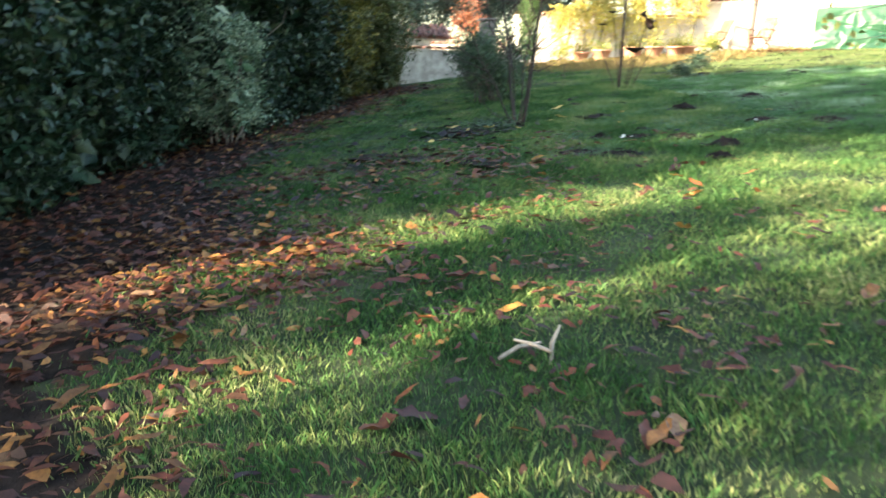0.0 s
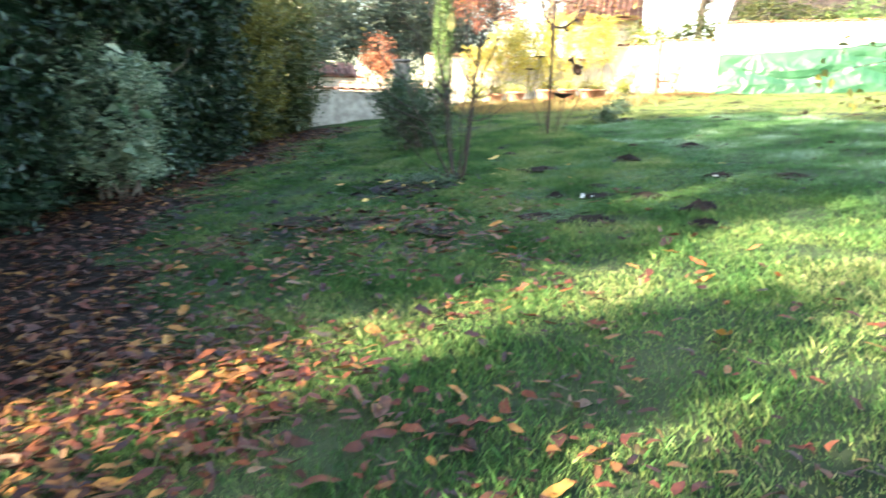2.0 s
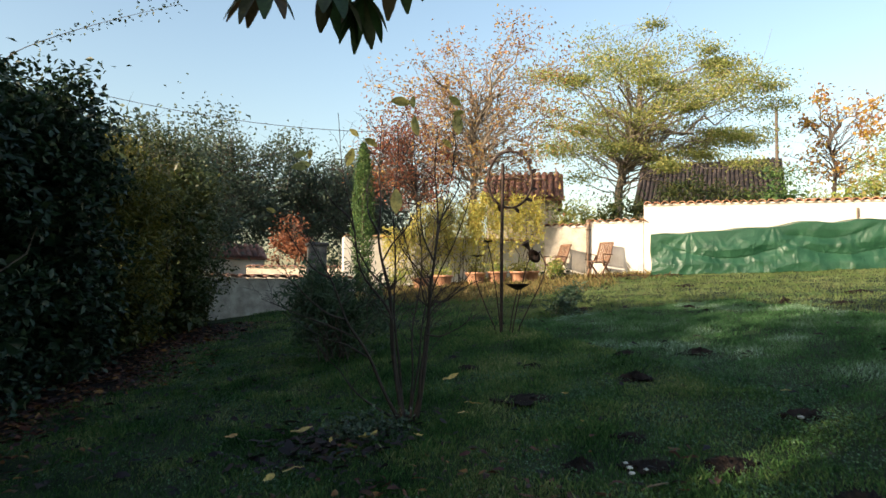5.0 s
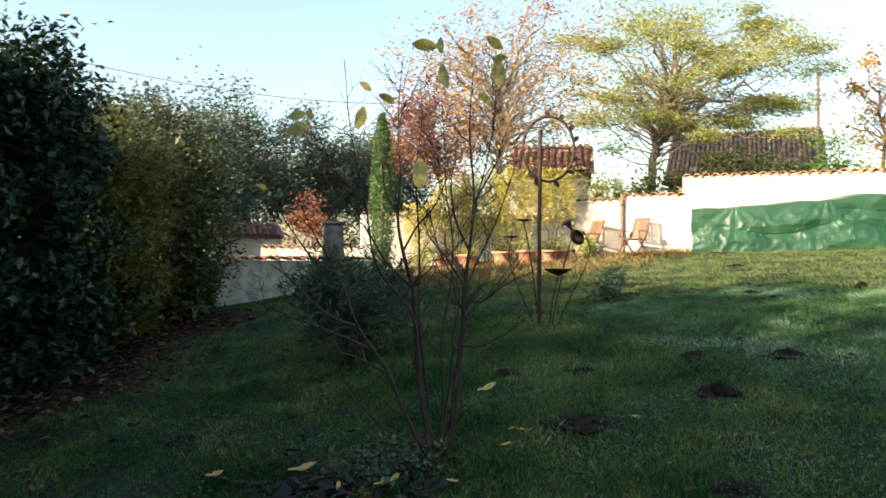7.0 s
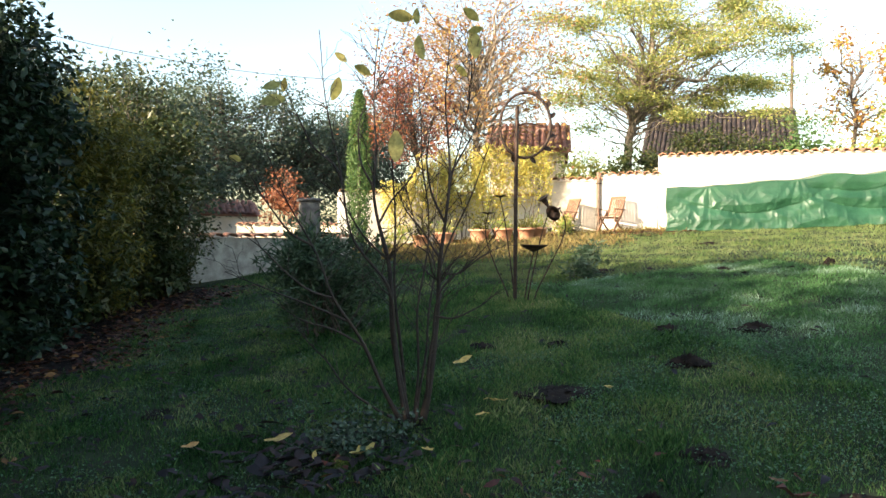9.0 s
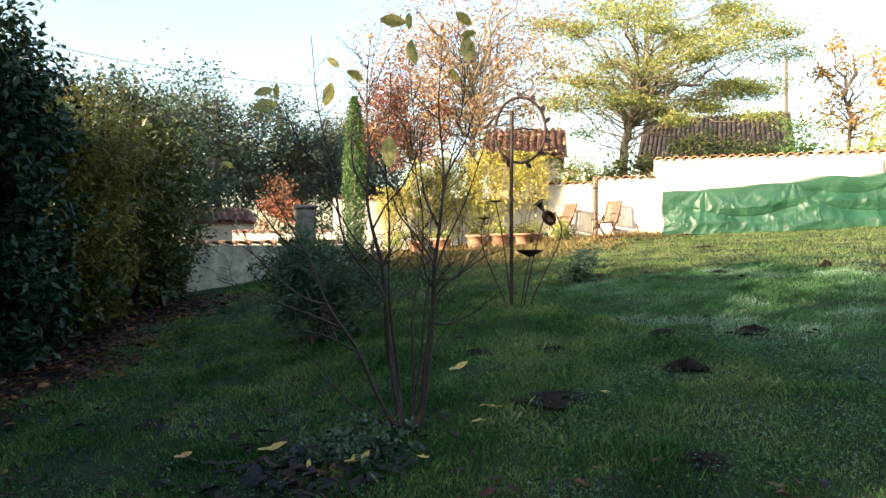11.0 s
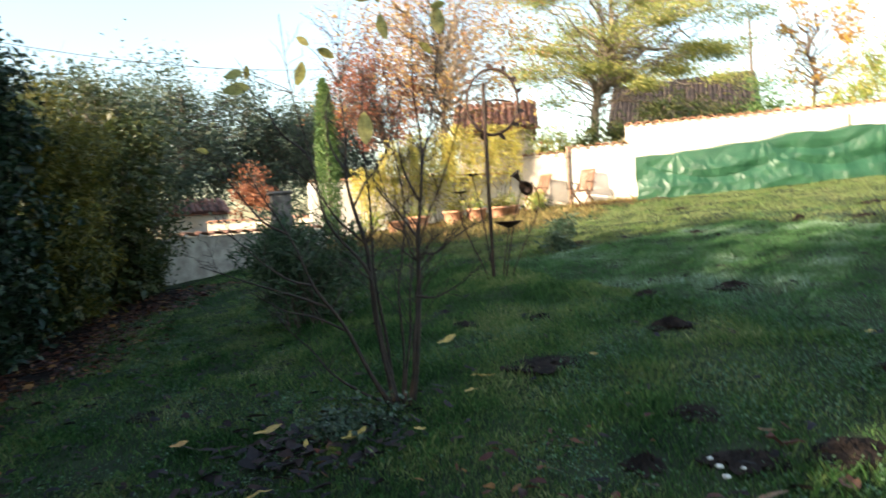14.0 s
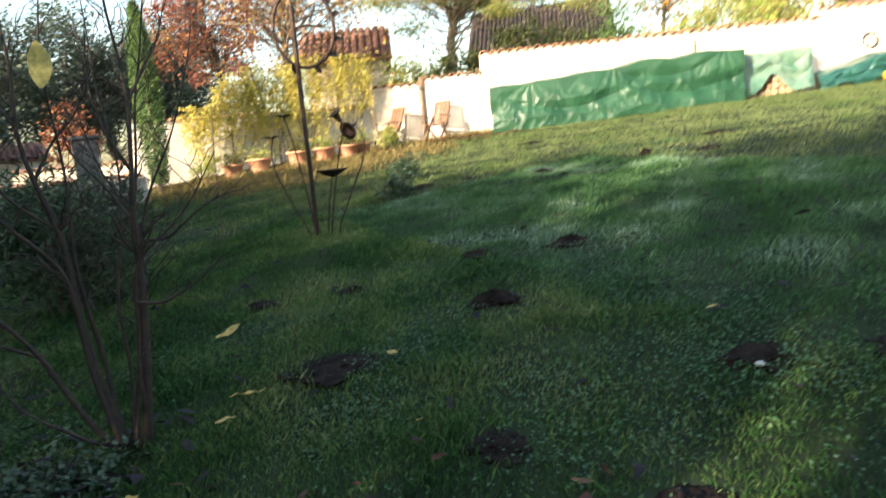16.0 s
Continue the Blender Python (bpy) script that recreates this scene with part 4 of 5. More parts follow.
    def spur(tb, st, d, L, r):
        """A thin upward twig with a few buds' worth of side twigs."""
        bp = branch_to(tb, st, st + d * L, r, 0.0011, rng, 0.07, 7, 0.06, 5)
        for z in range(int(rng.integers(0, 3))):
            s2 = bp[int(rng.integers(2, 6))]
            d2 = d + rng.normal(size=3) * 0.5
            branch_to(tb, s2, s2 + d2 / np.linalg.norm(d2) * rng.uniform(0.04, 0.16), 0.0018, 0.0009, rng, 0.05, 4, 0.1, 4)

    tops = []
    for k, (way, r, dep) in enumerate(stems):
        tb = Tubes()
        n = 34
        t, q = smooth(way, n)
        a = q[:, 0] + 0.007 * np.sin(19 * t + k)
        p = a[:, None] * across + (dep * t * 1.6 + 0.012 * np.cos(15 * t + k))[:, None] * away
        p[:, 2] = q[:, 1] - 0.04
        tb.add(p, np.maximum(0.0016, 0.86 * r * (1 - t) ** 1.25 * (1 + 0.10 * np.sin(31 * t)) + 0.0022), 8)
        tops.append((p, r))
        for m in range(int(11 + 7 * way[-1][1])):
            u = rng.uniform(0.3, 0.97)
            d = across * rng.choice([-1, 1]) * rng.uniform(0.3, 0.9) + away * rng.normal() * 0.5 + np.array([0, 0, rng.uniform(0.5, 1.1)])
            spur(tb, p[int(u * (n - 1))], d / np.linalg.norm(d), rng.uniform(0.08, 0.52) * (1.15 - 0.5 * u), max(0.002, r * (1 - u) * 0.4))
        tb.make("stem", M["shrubbark"], root)
    for k, way in enumerate(side_branches):
        t, q = smooth(way, 16)
        start = min((pt for p, r in tops for pt in p), key=lambda pt: math.hypot(float(pt @ across) - q[0, 0], pt[2] - q[0, 1]))
        p = q[:, 0][:, None] * across + (float(start @ away) + rng.normal() * 0.12 * t)[:, None] * away
        p[:, 2] = q[:, 1]
        p += (start - p[0]) * (1 - t)[:, None]
        tb = Tubes().add(p, 0.0062 * (1 - t) + 0.0022, 6)
        for m in range(6):
            u = rng.uniform(0.3, 0.97)
            d = (p[-1] - p[0]) / np.linalg.norm(p[-1] - p[0]) + rng.normal(size=3) * 0.4 + np.array([0, 0, 0.4])
            spur(tb, p[int(u * 15)], d / np.linalg.norm(d), rng.uniform(0.06, 0.3), 0.0022)
        tb.make("branch", M["shrubbark"], root)
    # long shoots that end in the last leaves
    for a, h, ln, hang, side in ((-0.82, 2.10, 0.12, 0.15, -1), (-0.78, 2.0, 0.16, 0.1, -1), (-0.80, 2.05, 0.09, -0.9, 1), (-0.46, 2.14, 0.16, 0.8, -1), (-0.49, 2.30, 0.10, 0.4, 1), (-0.38, 2.24, 0.13, 0.3, 1), (-0.16, 2.53, 0.17, 0.05, 1), (0.03, 2.40, 0.17, 0.95, 1), (0.02, 2.56, 0.11, 0.9, -1), (0.36, 2.42, 0.19, 0.9, 1), (0.30, 2.55, 0.13, 0.4, 1), (-0.11, 1.82, 0.21, 1.0, 1), (0.25, 2.22, 0.11, 0.4, 1), (-1.13, 1.65, 0.09, 0.2, 1), (0.42, 2.42, 0.10, 0.1, -1)):
        tip = a * across + 0.06 * rng.normal() * away + np.array([0, 0, h])
        base, r = min(tops, key=lambda q: np.linalg.norm(q[0][-6] - tip))
        tb = Tubes()
        branch_to(tb, base[-7], tip, 0.003, 0.0013, rng, 0.05, 9, 0.04, 5)
        tb.make("shoot", M["shrubbark"], root)
        d = across * side * (1 - abs(hang)) + np.array([0, 0, -hang]) + away * 0.1
        d /= np.linalg.norm(d)
        blade(tip, d, away * 0.8 + across * 0.3 * rng.normal() + np.array([0, 0, 0.4 * (1 - abs(hang))]), ln * 0.92, ln * 0.46, "leaf", M["paleleaf"], root)
    return root


def blade(base, d, nrm, length, width, name, mat, parent, curl=0.25):
    """One leaf with a pointed outline, folded on its midrib and curling along it."""
    d, nrm = np.asarray(d, dtype=float), np.asarray(nrm, dtype=float)
    s = np.cross(d, nrm)
    s /= np.linalg.norm(s) + 1e-9
    up = np.cross(s, d)
    V, F = [], []
    n = 7
    for i in range(n):
        t = i / (n - 1)
        w = width / 2 * math.sin(math.pi * min(1, t * 0.93 + 0.04)) ** 0.8
        c = np.asarray(base) + d * length * t - up * curl * length * t * t
        V += [c - s * w + up * w * 0.3, c, c + s * w + up * w * 0.3]
    for i in range(n - 1):
        for j in (0, 1):
            F.append((i * 3 + j, i * 3 + j + 1, i * 3 + j + 4, i * 3 + j + 3))
    return mesh_object(name, V, F, mat, parent, smooth=True)


bare_shrub(0.96, 4.2)
bush("evergreen_bush", 0.85, 7.5, (1.3, 1.2, 1.2), "oleander", 4400, 0.13, "low evergreen shrub with narrow upright leaves", seed=71, clumps=80, spread=0.11, shell=0.35, wide=0.17, droop=-0.7, stems=16, thick=0.6)
bush("ground_ivy", 0.62, 3.95, (0.75, 0.55, 0.16), "ivy", 900, 0.035, "low variegated ivy clump at the shrub foot", "ivy", 72, 5, 40, 0.05, 0.3, wide=0.8, thick=0.2)


# ---- garden post and iron flowers ----
def garden_pole(x, y):
    root = thing("garden_post", x, y, ground_z(x, y), "tall rusty iron garden post with an open hoop", "garden post", rz=-21.4)
    Tubes().add([(0, 0, -0.2), (0.0, 0, 1.2), (0.01, 0, 2.40)], [0.024, 0.024, 0.024], 8).make("post", M["iron"], root)
    a = np.linspace(0, 2 * math.pi, 48)
    Tubes().add(np.stack([0.11 + 0.31 * np.cos(a), 0.02 + 0 * a, 2.17 + 0.40 * np.sin(a)], 1), 0.018, 7).make("hoop", M["iron"], root)
    Tubes().add([(0.0, 0.01, 2.17), (0.14, 0, 2.19), (0.33, 0.0, 2.16)], [0.012, 0.014, 0.008], 6).make("top_bar", M["iron"], root)
    rng = np.random.default_rng(5)
    for k, t in enumerate((0.2, 0.55, 1.0, 1.5, 2.4, 4.2, 4.9, 5.5, 5.9)):
        c = np.array([0.11 + 0.31 * math.cos(t), 0.02, 2.17 + 0.40 * math.sin(t)])
        d = np.array([math.cos(t + 0.7), 0.2, math.sin(t + 0.7)])
        blade(c, d / np.linalg.norm(d), (0.1, -1, 0.3), 0.11, 0.06, "iron_leaf", M["iron"], root)
    return root


garden_pole(3.14, 8.03)


def trumpet(root, tip, axis, length, r):
    """An open horn whose mouth points along axis."""
    axis = Vector(axis).normalized()
    rot = axis.to_track_quat("Z", "X").to_matrix().to_4x4()
    k, prof = 16, [(0.010, 0.0), (0.016, 0.3), (0.03, 0.6), (0.55 * r, 0.85), (r, 1.0), (r * 0.96, 0.985), (0.02, 0.7)]
    V = [tuple((Matrix.Translation(tip) @ rot) @ Vector((a * math.cos(2 * math.pi * j / k), a * math.sin(2 * math.pi * j / k), z * length))) for a, z in prof for j in range(k)]
    F = [(i * k + j, i * k + (j + 1) % k, (i + 1) * k + (j + 1) % k, (i + 1) * k + j) for i in range(len(prof) - 1) for j in range(k)]
    return mesh_object("trumpet", V, F, M["iron"], root, smooth=True)


def iron_flower(foot, stem, kind, label):
    """A bent iron stake that carries a horn, a dish or a small open flower."""
    c, s = 0.93, -0.365
    x, y = 3.14 + foot * c + 0.02, 8.03 + foot * s - 0.12
    root = thing("iron_flower_stake", x, y, ground_z(x, y), label, "garden ornament", "iron flower stakes", rz=-21.4)
    w = np.array([(a - foot, 0.0, h) for a, h in stem])
    t = np.linspace(0, 1, 14)
    sg = np.linspace(0, 1, len(w))
    p = np.stack([np.interp(t, sg, w[:, q]) for q in range(3)], 1)
    p[1:-1] = (p[:-2] + 2 * p[1:-1] + p[2:]) / 4
    p[0, 2] = -0.1
    Tubes().add(p, np.linspace(0.010, 0.007, len(p)), 6).make("stem", M["iron"], root)
    e = p[-1]
    if kind == "horn_up":
        trumpet(root, Vector(e), (-0.48, -0.2, 0.75), 0.17, 0.075)
    elif kind == "horn_down":
        trumpet(root, Vector(e) + Vector((0, 0, 0.02)), (-0.45, -0.6, -0.35), 0.16, 0.10)
    elif kind == "dish":
        k = 24
        prof = ((0.02, 0.0), (0.10, 0.035), (0.165, 0.075), (0.17, 0.085), (0.155, 0.08), (0.09, 0.05), (0.004, 0.02))
        V = [(e[0] + a * math.cos(2 * math.pi * j / k), e[1] + a * math.sin(2 * math.pi * j / k), e[2] + z) for a, z in prof for j in range(k)]
        F = [(i * k + j, i * k + (j + 1) % k, (i + 1) * k + (j + 1) % k, (i + 1) * k + j) for i in range(len(prof) - 1) for j in range(k)]
        mesh_object("dish", V, F, M["iron"], root, smooth=True)
    else:
        for q in range(6):
            an = q * math.pi / 3
            d = np.array([math.cos(an), math.sin(an) * 0.8, 0.45])
            blade(e, d / np.linalg.norm(d), (0, 0, 1), 0.12, 0.06, "petal", M["iron"], root)
    return root


iron_flower(0.05, ((0.05, 0), (0.10, 0.35), (0.16, 0.62)), "dish", "rusty iron stake with a shallow bird dish")
iron_flower(0.08, ((0.08, 0), (0.18, 0.5), (0.27, 0.9), (0.35, 1.13)), "horn_up", "rusty iron stake with an upward trumpet flower")
iron_flower(0.14, ((0.14, 0), (0.33, 0.4), (0.51, 0.76), (0.55, 0.96), (0.47, 1.12)), "horn_down", "curved iron stake with a drooping trumpet flower")
iron_flower(-0.06, ((-0.06, 0), (-0.12, 0.5), (-0.19, 1.0), (-0.25, 1.28)), "flower", "rusty iron stake with a small open flower")
iron_flower(-0.10, ((-0.10, 0), (-0.28, 0.4), (-0.42, 0.75), (-0.43, 0.95), (-0.40, 1.08)), "flower", "curved iron stake with a small open flower")
cane = Tubes().add([(0, 0, -0.1), (0.03, 0, 0.9), (0.10, 0.02, 1.75)], [0.008, 0.007, 0.004], 6).make("garden_cane", M["bark"])
cane.location = (2.3, 8.9, ground_z(2.3, 8.9))
tagged(cane, "thin upright brown garden cane in the lawn", "cane")


# ---- tarpaulins along the wall ----
def drape(name, s0, s1, back, front, top0, top1, mat, parent, nu, nv, seed, fold=0.16, diag=2.2, hem=0.0, peaks=(0.16, 0.5, 0.93), gap=0.0):
    """A plastic sheet from the wall over a stack and down to the grass, with hanging folds."""
    V = []
    for i in range(nu + 1):
        u = i / nu
        s = s0 + u * (s1 - s0)
        ridge = top0 + (top1 - top0) * min(1, u * 1.5) + 0.04 * math.sin(5 * u + seed) + 0.06 * noise.noise((s * 1.3, seed, 3))
        for j in range(nv + 1):
            v = j / nv
            gx, gy = at_wall(s, front + 0.1)
            gz = ground_z(gx, gy) + 0.015 + hem * (0.5 + 0.5 * math.sin(7 * s + seed)) + gap * math.exp(-((u - 0.42) / 0.2) ** 2)
            if v < 0.35:
                o, z = back + (front - back) * v / 0.35, ridge + 0.10 * (1 - v / 0.35)
            else:
                w = (v - 0.35) / 0.65
                o, z = front + 0.12 * w, ridge + (gz - ridge) * w
            amp = fold * min(1, max(0, (v - 0.3) * 3.0))
            w = max(0.0, (v - 0.35) / 0.65)
            fan = 0.0
            for pk in peaks:
                d = s - (s0 + pk * (s1 - s0))
                th, rr = math.atan2(d, w * 1.1 + 0.12), math.hypot(d, w * 1.1)
                fan += math.exp(-rr / 0.75) * (1 - 2 * abs((th * 1.9 + pk * 5) % 1.0 - 0.5) * 2) * 0.55
            swag = 0.0
            for c, lift, wid in ((0.70, 0.30, 0.10), (0.78, 0.66, 0.12), (0.33, 0.62, 0.12)):
                line = w - lift + 5.5 * (u - c) ** 2
                swag += math.exp(-(line / wid) ** 2) * math.exp(-((u - c) / 0.22) ** 2) * (0.9 if line > 0 else 0.6)
            broad = noise.noise((s * 0.45, w * 1.3, seed)) * 0.9
            crease = 0.35 - abs(noise.noise((s * 1.1 + w * diag * 0.5, w * 1.9 - s * 0.3, seed + 5))) * 1.5
            fine = 0.3 - abs(noise.noise((s * 4.2 + w, w * 4.5 - s, seed))) * 1.2
            tiny = 0.3 - abs(noise.noise((s * 11, w * 11, seed + 2))) * 1.0
            pack = math.exp(-(((s * 1.9) % 1.0 - 0.5) / 0.035) ** 2) + math.exp(-(((w * 3.3) % 1.0 - 0.5) / 0.05) ** 2)
            o += amp * (0.7 * broad + 0.17 * fan - 0.5 * swag + 0.30 * crease + 0.13 * fine + 0.04 * tiny + 0.022 * pack)
            z += 0.02 * noise.noise((s * 3.5, v * 6, 7 + seed)) * (1 if 0.1 < v < 0.95 else 0)
            edge = max(0.0, 1 - 8 * min(u, 1 - u))
            o -= 0.10 * edge * edge * max(0, v - 0.3)
            px, py = at_wall(s + 0.05 * noise.noise((s * 2, v * 5, 9)), o)
            V.append((px, py, z))
    F = [(i * (nv + 1) + j, (i + 1) * (nv + 1) + j, (i + 1) * (nv + 1) + j + 1, i * (nv + 1) + j + 1) for i in range(nu) for j in range(nv)]
    ob = mesh_object(name, V, F, M[mat], parent, "creased plastic sheet", True)
    sol = ob.modifiers.new("thickness", "SOLIDIFY")
    sol.thickness = 0.006
    return ob


def log_row(root, s0, s1, out, height, rng, r=0.075):
    """Stacked split logs, ends to the garden."""
    s = s0 + r
    while s < s1:
        z = r
        while z < height:
            x, y = at_wall(s + rng.uniform(-0.02, 0.02), out)
            rr = r * rng.uniform(0.75, 1.1)
            k = 7
            V = []
            for dd in (-0.24, 0.24 + rng.uniform(-0.05, 0.05)):
                for j in range(k):
                    an = 2 * math.pi * j / k
                    q = rr * (1 + 0.18 * math.sin(3 * an + s * 9 + z))
                    V.append((q * math.cos(an), dd, q * math.sin(an)))
            F = [(j, (j + 1) % k, k + (j + 1) % k, k + j) for j in range(k)]
            me = bpy.data.meshes.new("log")
            me.from_pydata(V, [], F + [tuple(range(k))[::-1], tuple(range(k, 2 * k))])
            me.materials.append(M["logs"])
            ob = new("log", me)
            ob.parent = root
            ob.matrix_basis = pose(x, y, ground_z(x, y) + z, 0, rng.uniform(0, 60), WALL_YAW)
            z += r * 1.85
        s += r * 2.02


stack = thing("tarped_log_stack", 0, 0, 0, "long log stack under a creased green plastic tarpaulin", "log stack")
drape("tarpaulin", 1.8, 8.15, 0.12, 1.15, 2.55, 2.85, "tarp", stack, 380, 84, 3, 0.24, 2.6)
log_row(stack, 1.95, 8.0, 0.55, 0.75, random.Random(3), 0.10)
stack_b = thing("tarped_log_stack", 0, 0, 0, "short log stack half covered by a pale green plastic sheet", "log stack")
drape("tarpaulin", 8.2, 10.0, 0.1, 0.7, 2.72, 2.78, "palesheet", stack_b, 130, 60, 8, 0.24, 1.5, 0.10, (0.1, 0.6), 0.42)
log_row(stack_b, 8.3, 9.9, 0.42, 0.5, random.Random(5), 0.085)
stack_c = thing("tarped_heap", 0, 0, 0, "low heap of garden waste under a teal sheet", "heap")
drape("tarpaulin", 10.2, 12.4, 0.1, 0.6, 1.98, 2.48, "tealtarp", stack_c, 130, 50, 14, 0.26, 1.2, 0.1, (0.3, 0.8))


def bag(s, out, w, h, yaw, seed):
    x, y = at_wall(s, out)
    bm = bmesh.new()
    bmesh.ops.create_icosphere(bm, subdivisions=4, radius=1)
    for v in bm.verts:
        p = v.co.normalized()
        q = Vector((abs(p.x) ** 0.7 * math.copysign(1, p.x), abs(p.y) ** 0.7 * math.copysign(1, p.y), abs(p.z) ** 0.8 * math.copysign(1, p.z)))
        k = 0.9 + 0.3 * noise.noise(p * 1.8 + Vector((seed, 0, 0))) - 0.22 * abs(noise.noise(p * 4 + Vector((seed, 3, 0)))) - 0.1 * abs(noise.noise(p * 9 + Vector((seed, 3, 0))))
        v.co = Vector((q.x * w * k, q.y * w * 0.55 * k, max(-0.9, q.z) * h * k))
    ob = part("sack", bm, M["bag"], smooth=True)
    ob.matrix_world = pose(x, y, ground_z(x, y) + h * 0.85, 0, 8, WALL_YAW + yaw)
    return tagged(ob, "full crumpled yellow plastic sack by the wall", "sack", "yellow sacks")


bag(11.9, 0.85, 0.30, 0.16, 10, 1)
bag(12.45, 0.75, 0.30, 0.17, -15, 2)
bag(12.6, 0.55, 0.26, 0.36, 20, 3)


# ---- open shed at the wall's end ----
def open_shed():
    """Open-fronted shed, gable to the garden, its roof climbing away from the wall."""
    x, y = at_wall(13.05, 0.15)
    z = ground_z(x, y)
    root = thing("open_shed", x, y, z, "open timber shed with a clay tile roof", "shed", rz=WALL_YAW)
    pitch = math.radians(21)

    def under(px):
        return 2.55 + math.tan(pitch) * (px - 0.1)
    for px in (0.1, 3.4):
        for py in (0.0, 4.0):
            h = under(px)
            part("post", boxed(px, py, (h - 0.4) / 2, 0.20, 0.20, h + 0.4, 0.015), M["timber"], root)
    tilt = Matrix.Translation((0.1, 0, 2.62)) @ Matrix.Rotation(-pitch, 4, "Y")
    for py in (-0.35, 0.0, 0.9, 1.8, 2.7, 3.6, 4.2):
        part("rafter", boxed(1.9, py, 0.0, 4.2, 0.10, 0.15, 0.008, tilt), M["timber"], root)
    deck = part("roof_deck", boxed(1.9, 1.9, 0.10, 4.2, 4.9, 0.03, 0.0, tilt), M["timber"], root)
    part("wall_beam", boxed(0.1, 2.0, 2.42, 0.16, 4.3, 0.2, 0.012), M["timber"], root)
    part("front_beam", boxed(1.75, 0.0, 2.5, 3.4, 0.12, 0.16, 0.012), M["timber"], root)
    for k in range(17):
        px = 0.1 + k * 0.205
        part("back_board", boxed(px, 4.1, under(px) / 2 - 0.2, 0.195, 0.03, under(px) + 0.4, 0.004), M["timber"], root)
    for k in range(19):
        part("side_board", boxed(0.0, 0.3 + k * 0.205, 1.0, 0.03, 0.195, 2.9, 0.004), M["timber"], root)
        part("side_board", boxed(3.5, 0.3 + k * 0.205, 1.7, 0.03, 0.195, 4.1, 0.004), M["timber"], root)
    rg = random.Random(8)
    for i in range(24):
        for j in range(11):
            t = new("roof_tile", TILE)
            t.parent = deck
            t.matrix_basis = tilt @ pose(-0.05 + j * 0.38 + rg.uniform(-0.02, 0.02), -0.5 + i * 0.205, 0.13 + rg.uniform(0, 0.02), 0, 0, -90 + rg.uniform(-2, 2)) @ Matrix.Diagonal((1.15, 1.05, 1, 1))
    part("notice", boxed(0.1, -0.115, 1.42, 0.13, 0.012, 0.16, 0.002), M["white"], root, "small white notice plate")
    return root


open_shed()
x, y = at_wall(14.1, -1.0)
white_chair = thing("white_chair", x, y, ground_z(x, y), "plain white plastic chair inside the open shed", "chair", rz=WALL_YAW + 20)
for dx in (-0.2, 0.2):
    for dy in (-0.2, 0.2):
        part("leg", boxed(dx, dy, 0.21, 0.04, 0.04, 0.44, 0.006), M["white"], white_chair)
part("seat", boxed(0, 0, 0.44, 0.46, 0.46, 0.03, 0.01), M["white"], white_chair)
part("backrest", boxed(0, 0.22, 0.70, 0.44, 0.03, 0.5, 0.012), M["white"], white_chair)


# ---- chestnut bough over the path ----
def palmate(root, hub, size, seed, tilt=0.5):
    rng = np.random.default_rng(seed)
    n = 7
    a0 = rng.uniform(0, 6.3)
    for k in range(n):
        an = a0 + (k - 3) * 0.62
        d = np.array([math.cos(an), math.sin(an), -0.75 - 0.5 * rng.uniform()])
        d /= np.linalg.norm(d)
        blade(hub, d, np.array([math.cos(an), math.sin(an), 1.6]), size * (1 - 0.09 * abs(k - 3)), size * 0.26, "leaflet", M["chestnut"], root, 0.2)


chestnut = thing("chestnut_tree", -6.4, -0.7, ground_z(-6.4, -0.7), "chestnut tree whose low bough hangs browning leaves over the lawn", "tree")
hx, hy, hz = -6.4, -0.7, ground_z(-6.4, -0.7)
Tubes().add([(0, 0, -0.2), (0.05, 0.02, 1.5), (0.1, 0.05, 3.2), (0.0, 0.1, 5.5), (0.1, 0.1, 7.5)], [0.24, 0.2, 0.17, 0.12, 0.05], 10).make("trunk", M["bark"], chestnut)
for way, r in ((((-6.35, -0.65, 2.9), (-4.4, 1.0, 4.2), (-2.6, 2.0, 3.6), (-1.3, 2.0, 2.85), (-0.6, 2.05, 2.72)), 0.05),
               (((-1.3, 2.0, 2.9), (-0.8, 2.05, 2.85), (-0.38, 2.05, 2.66), (-0.1, 2.03, 2.50), (0.22, 2.0, 2.42)), 0.014),
               (((-2.6, 2.0, 3.55), (-1.9, 1.9, 2.7), (-1.58, 1.9, 2.22)), 0.014),
               (((-0.38, 2.05, 2.68), (0.1, 2.0, 2.72), (0.42, 1.98, 2.66)), 0.01)):
    w = np.array(way) - np.array([hx, hy, hz])
    t = np.linspace(0, 1, 16)
    p = np.stack([np.interp(t, np.linspace(0, 1, len(w)), w[:, q]) for q in range(3)], 1)
    p[1:-1] = (p[:-2] + p[1:-1] * 2 + p[2:]) / 4
    Tubes().add(p, np.linspace(r, r * 0.25, 16), 7).make("bough", M["bark"], chestnut)
for i, (x, y, z, sz) in enumerate(((-0.2, 2.04, 2.48, 0.26), (0.09, 2.02, 2.50, 0.27), (0.38, 1.98, 2.68, 0.30), (-0.45, 2.05, 2.70, 0.24), (-0.9, 2.03, 2.78, 0.26), (-1.58, 1.9, 2.22, 0.34), (-1.15, 2.1, 2.85, 0.28), (0.24, 2.0, 2.44, 0.22), (-0.7, 1.9, 2.8, 0.25), (-1.75, 2.0, 2.7, 0.28), (0.0, 2.2, 2.66, 0.24))):
    palmate(chestnut, np.array([x - hx, y - hy, z - hz]), sz * 1.2, 200 + i)
# Unseen crown, spread wide to block sky light over the walk's start.
rngc = np.random.default_rng(9)
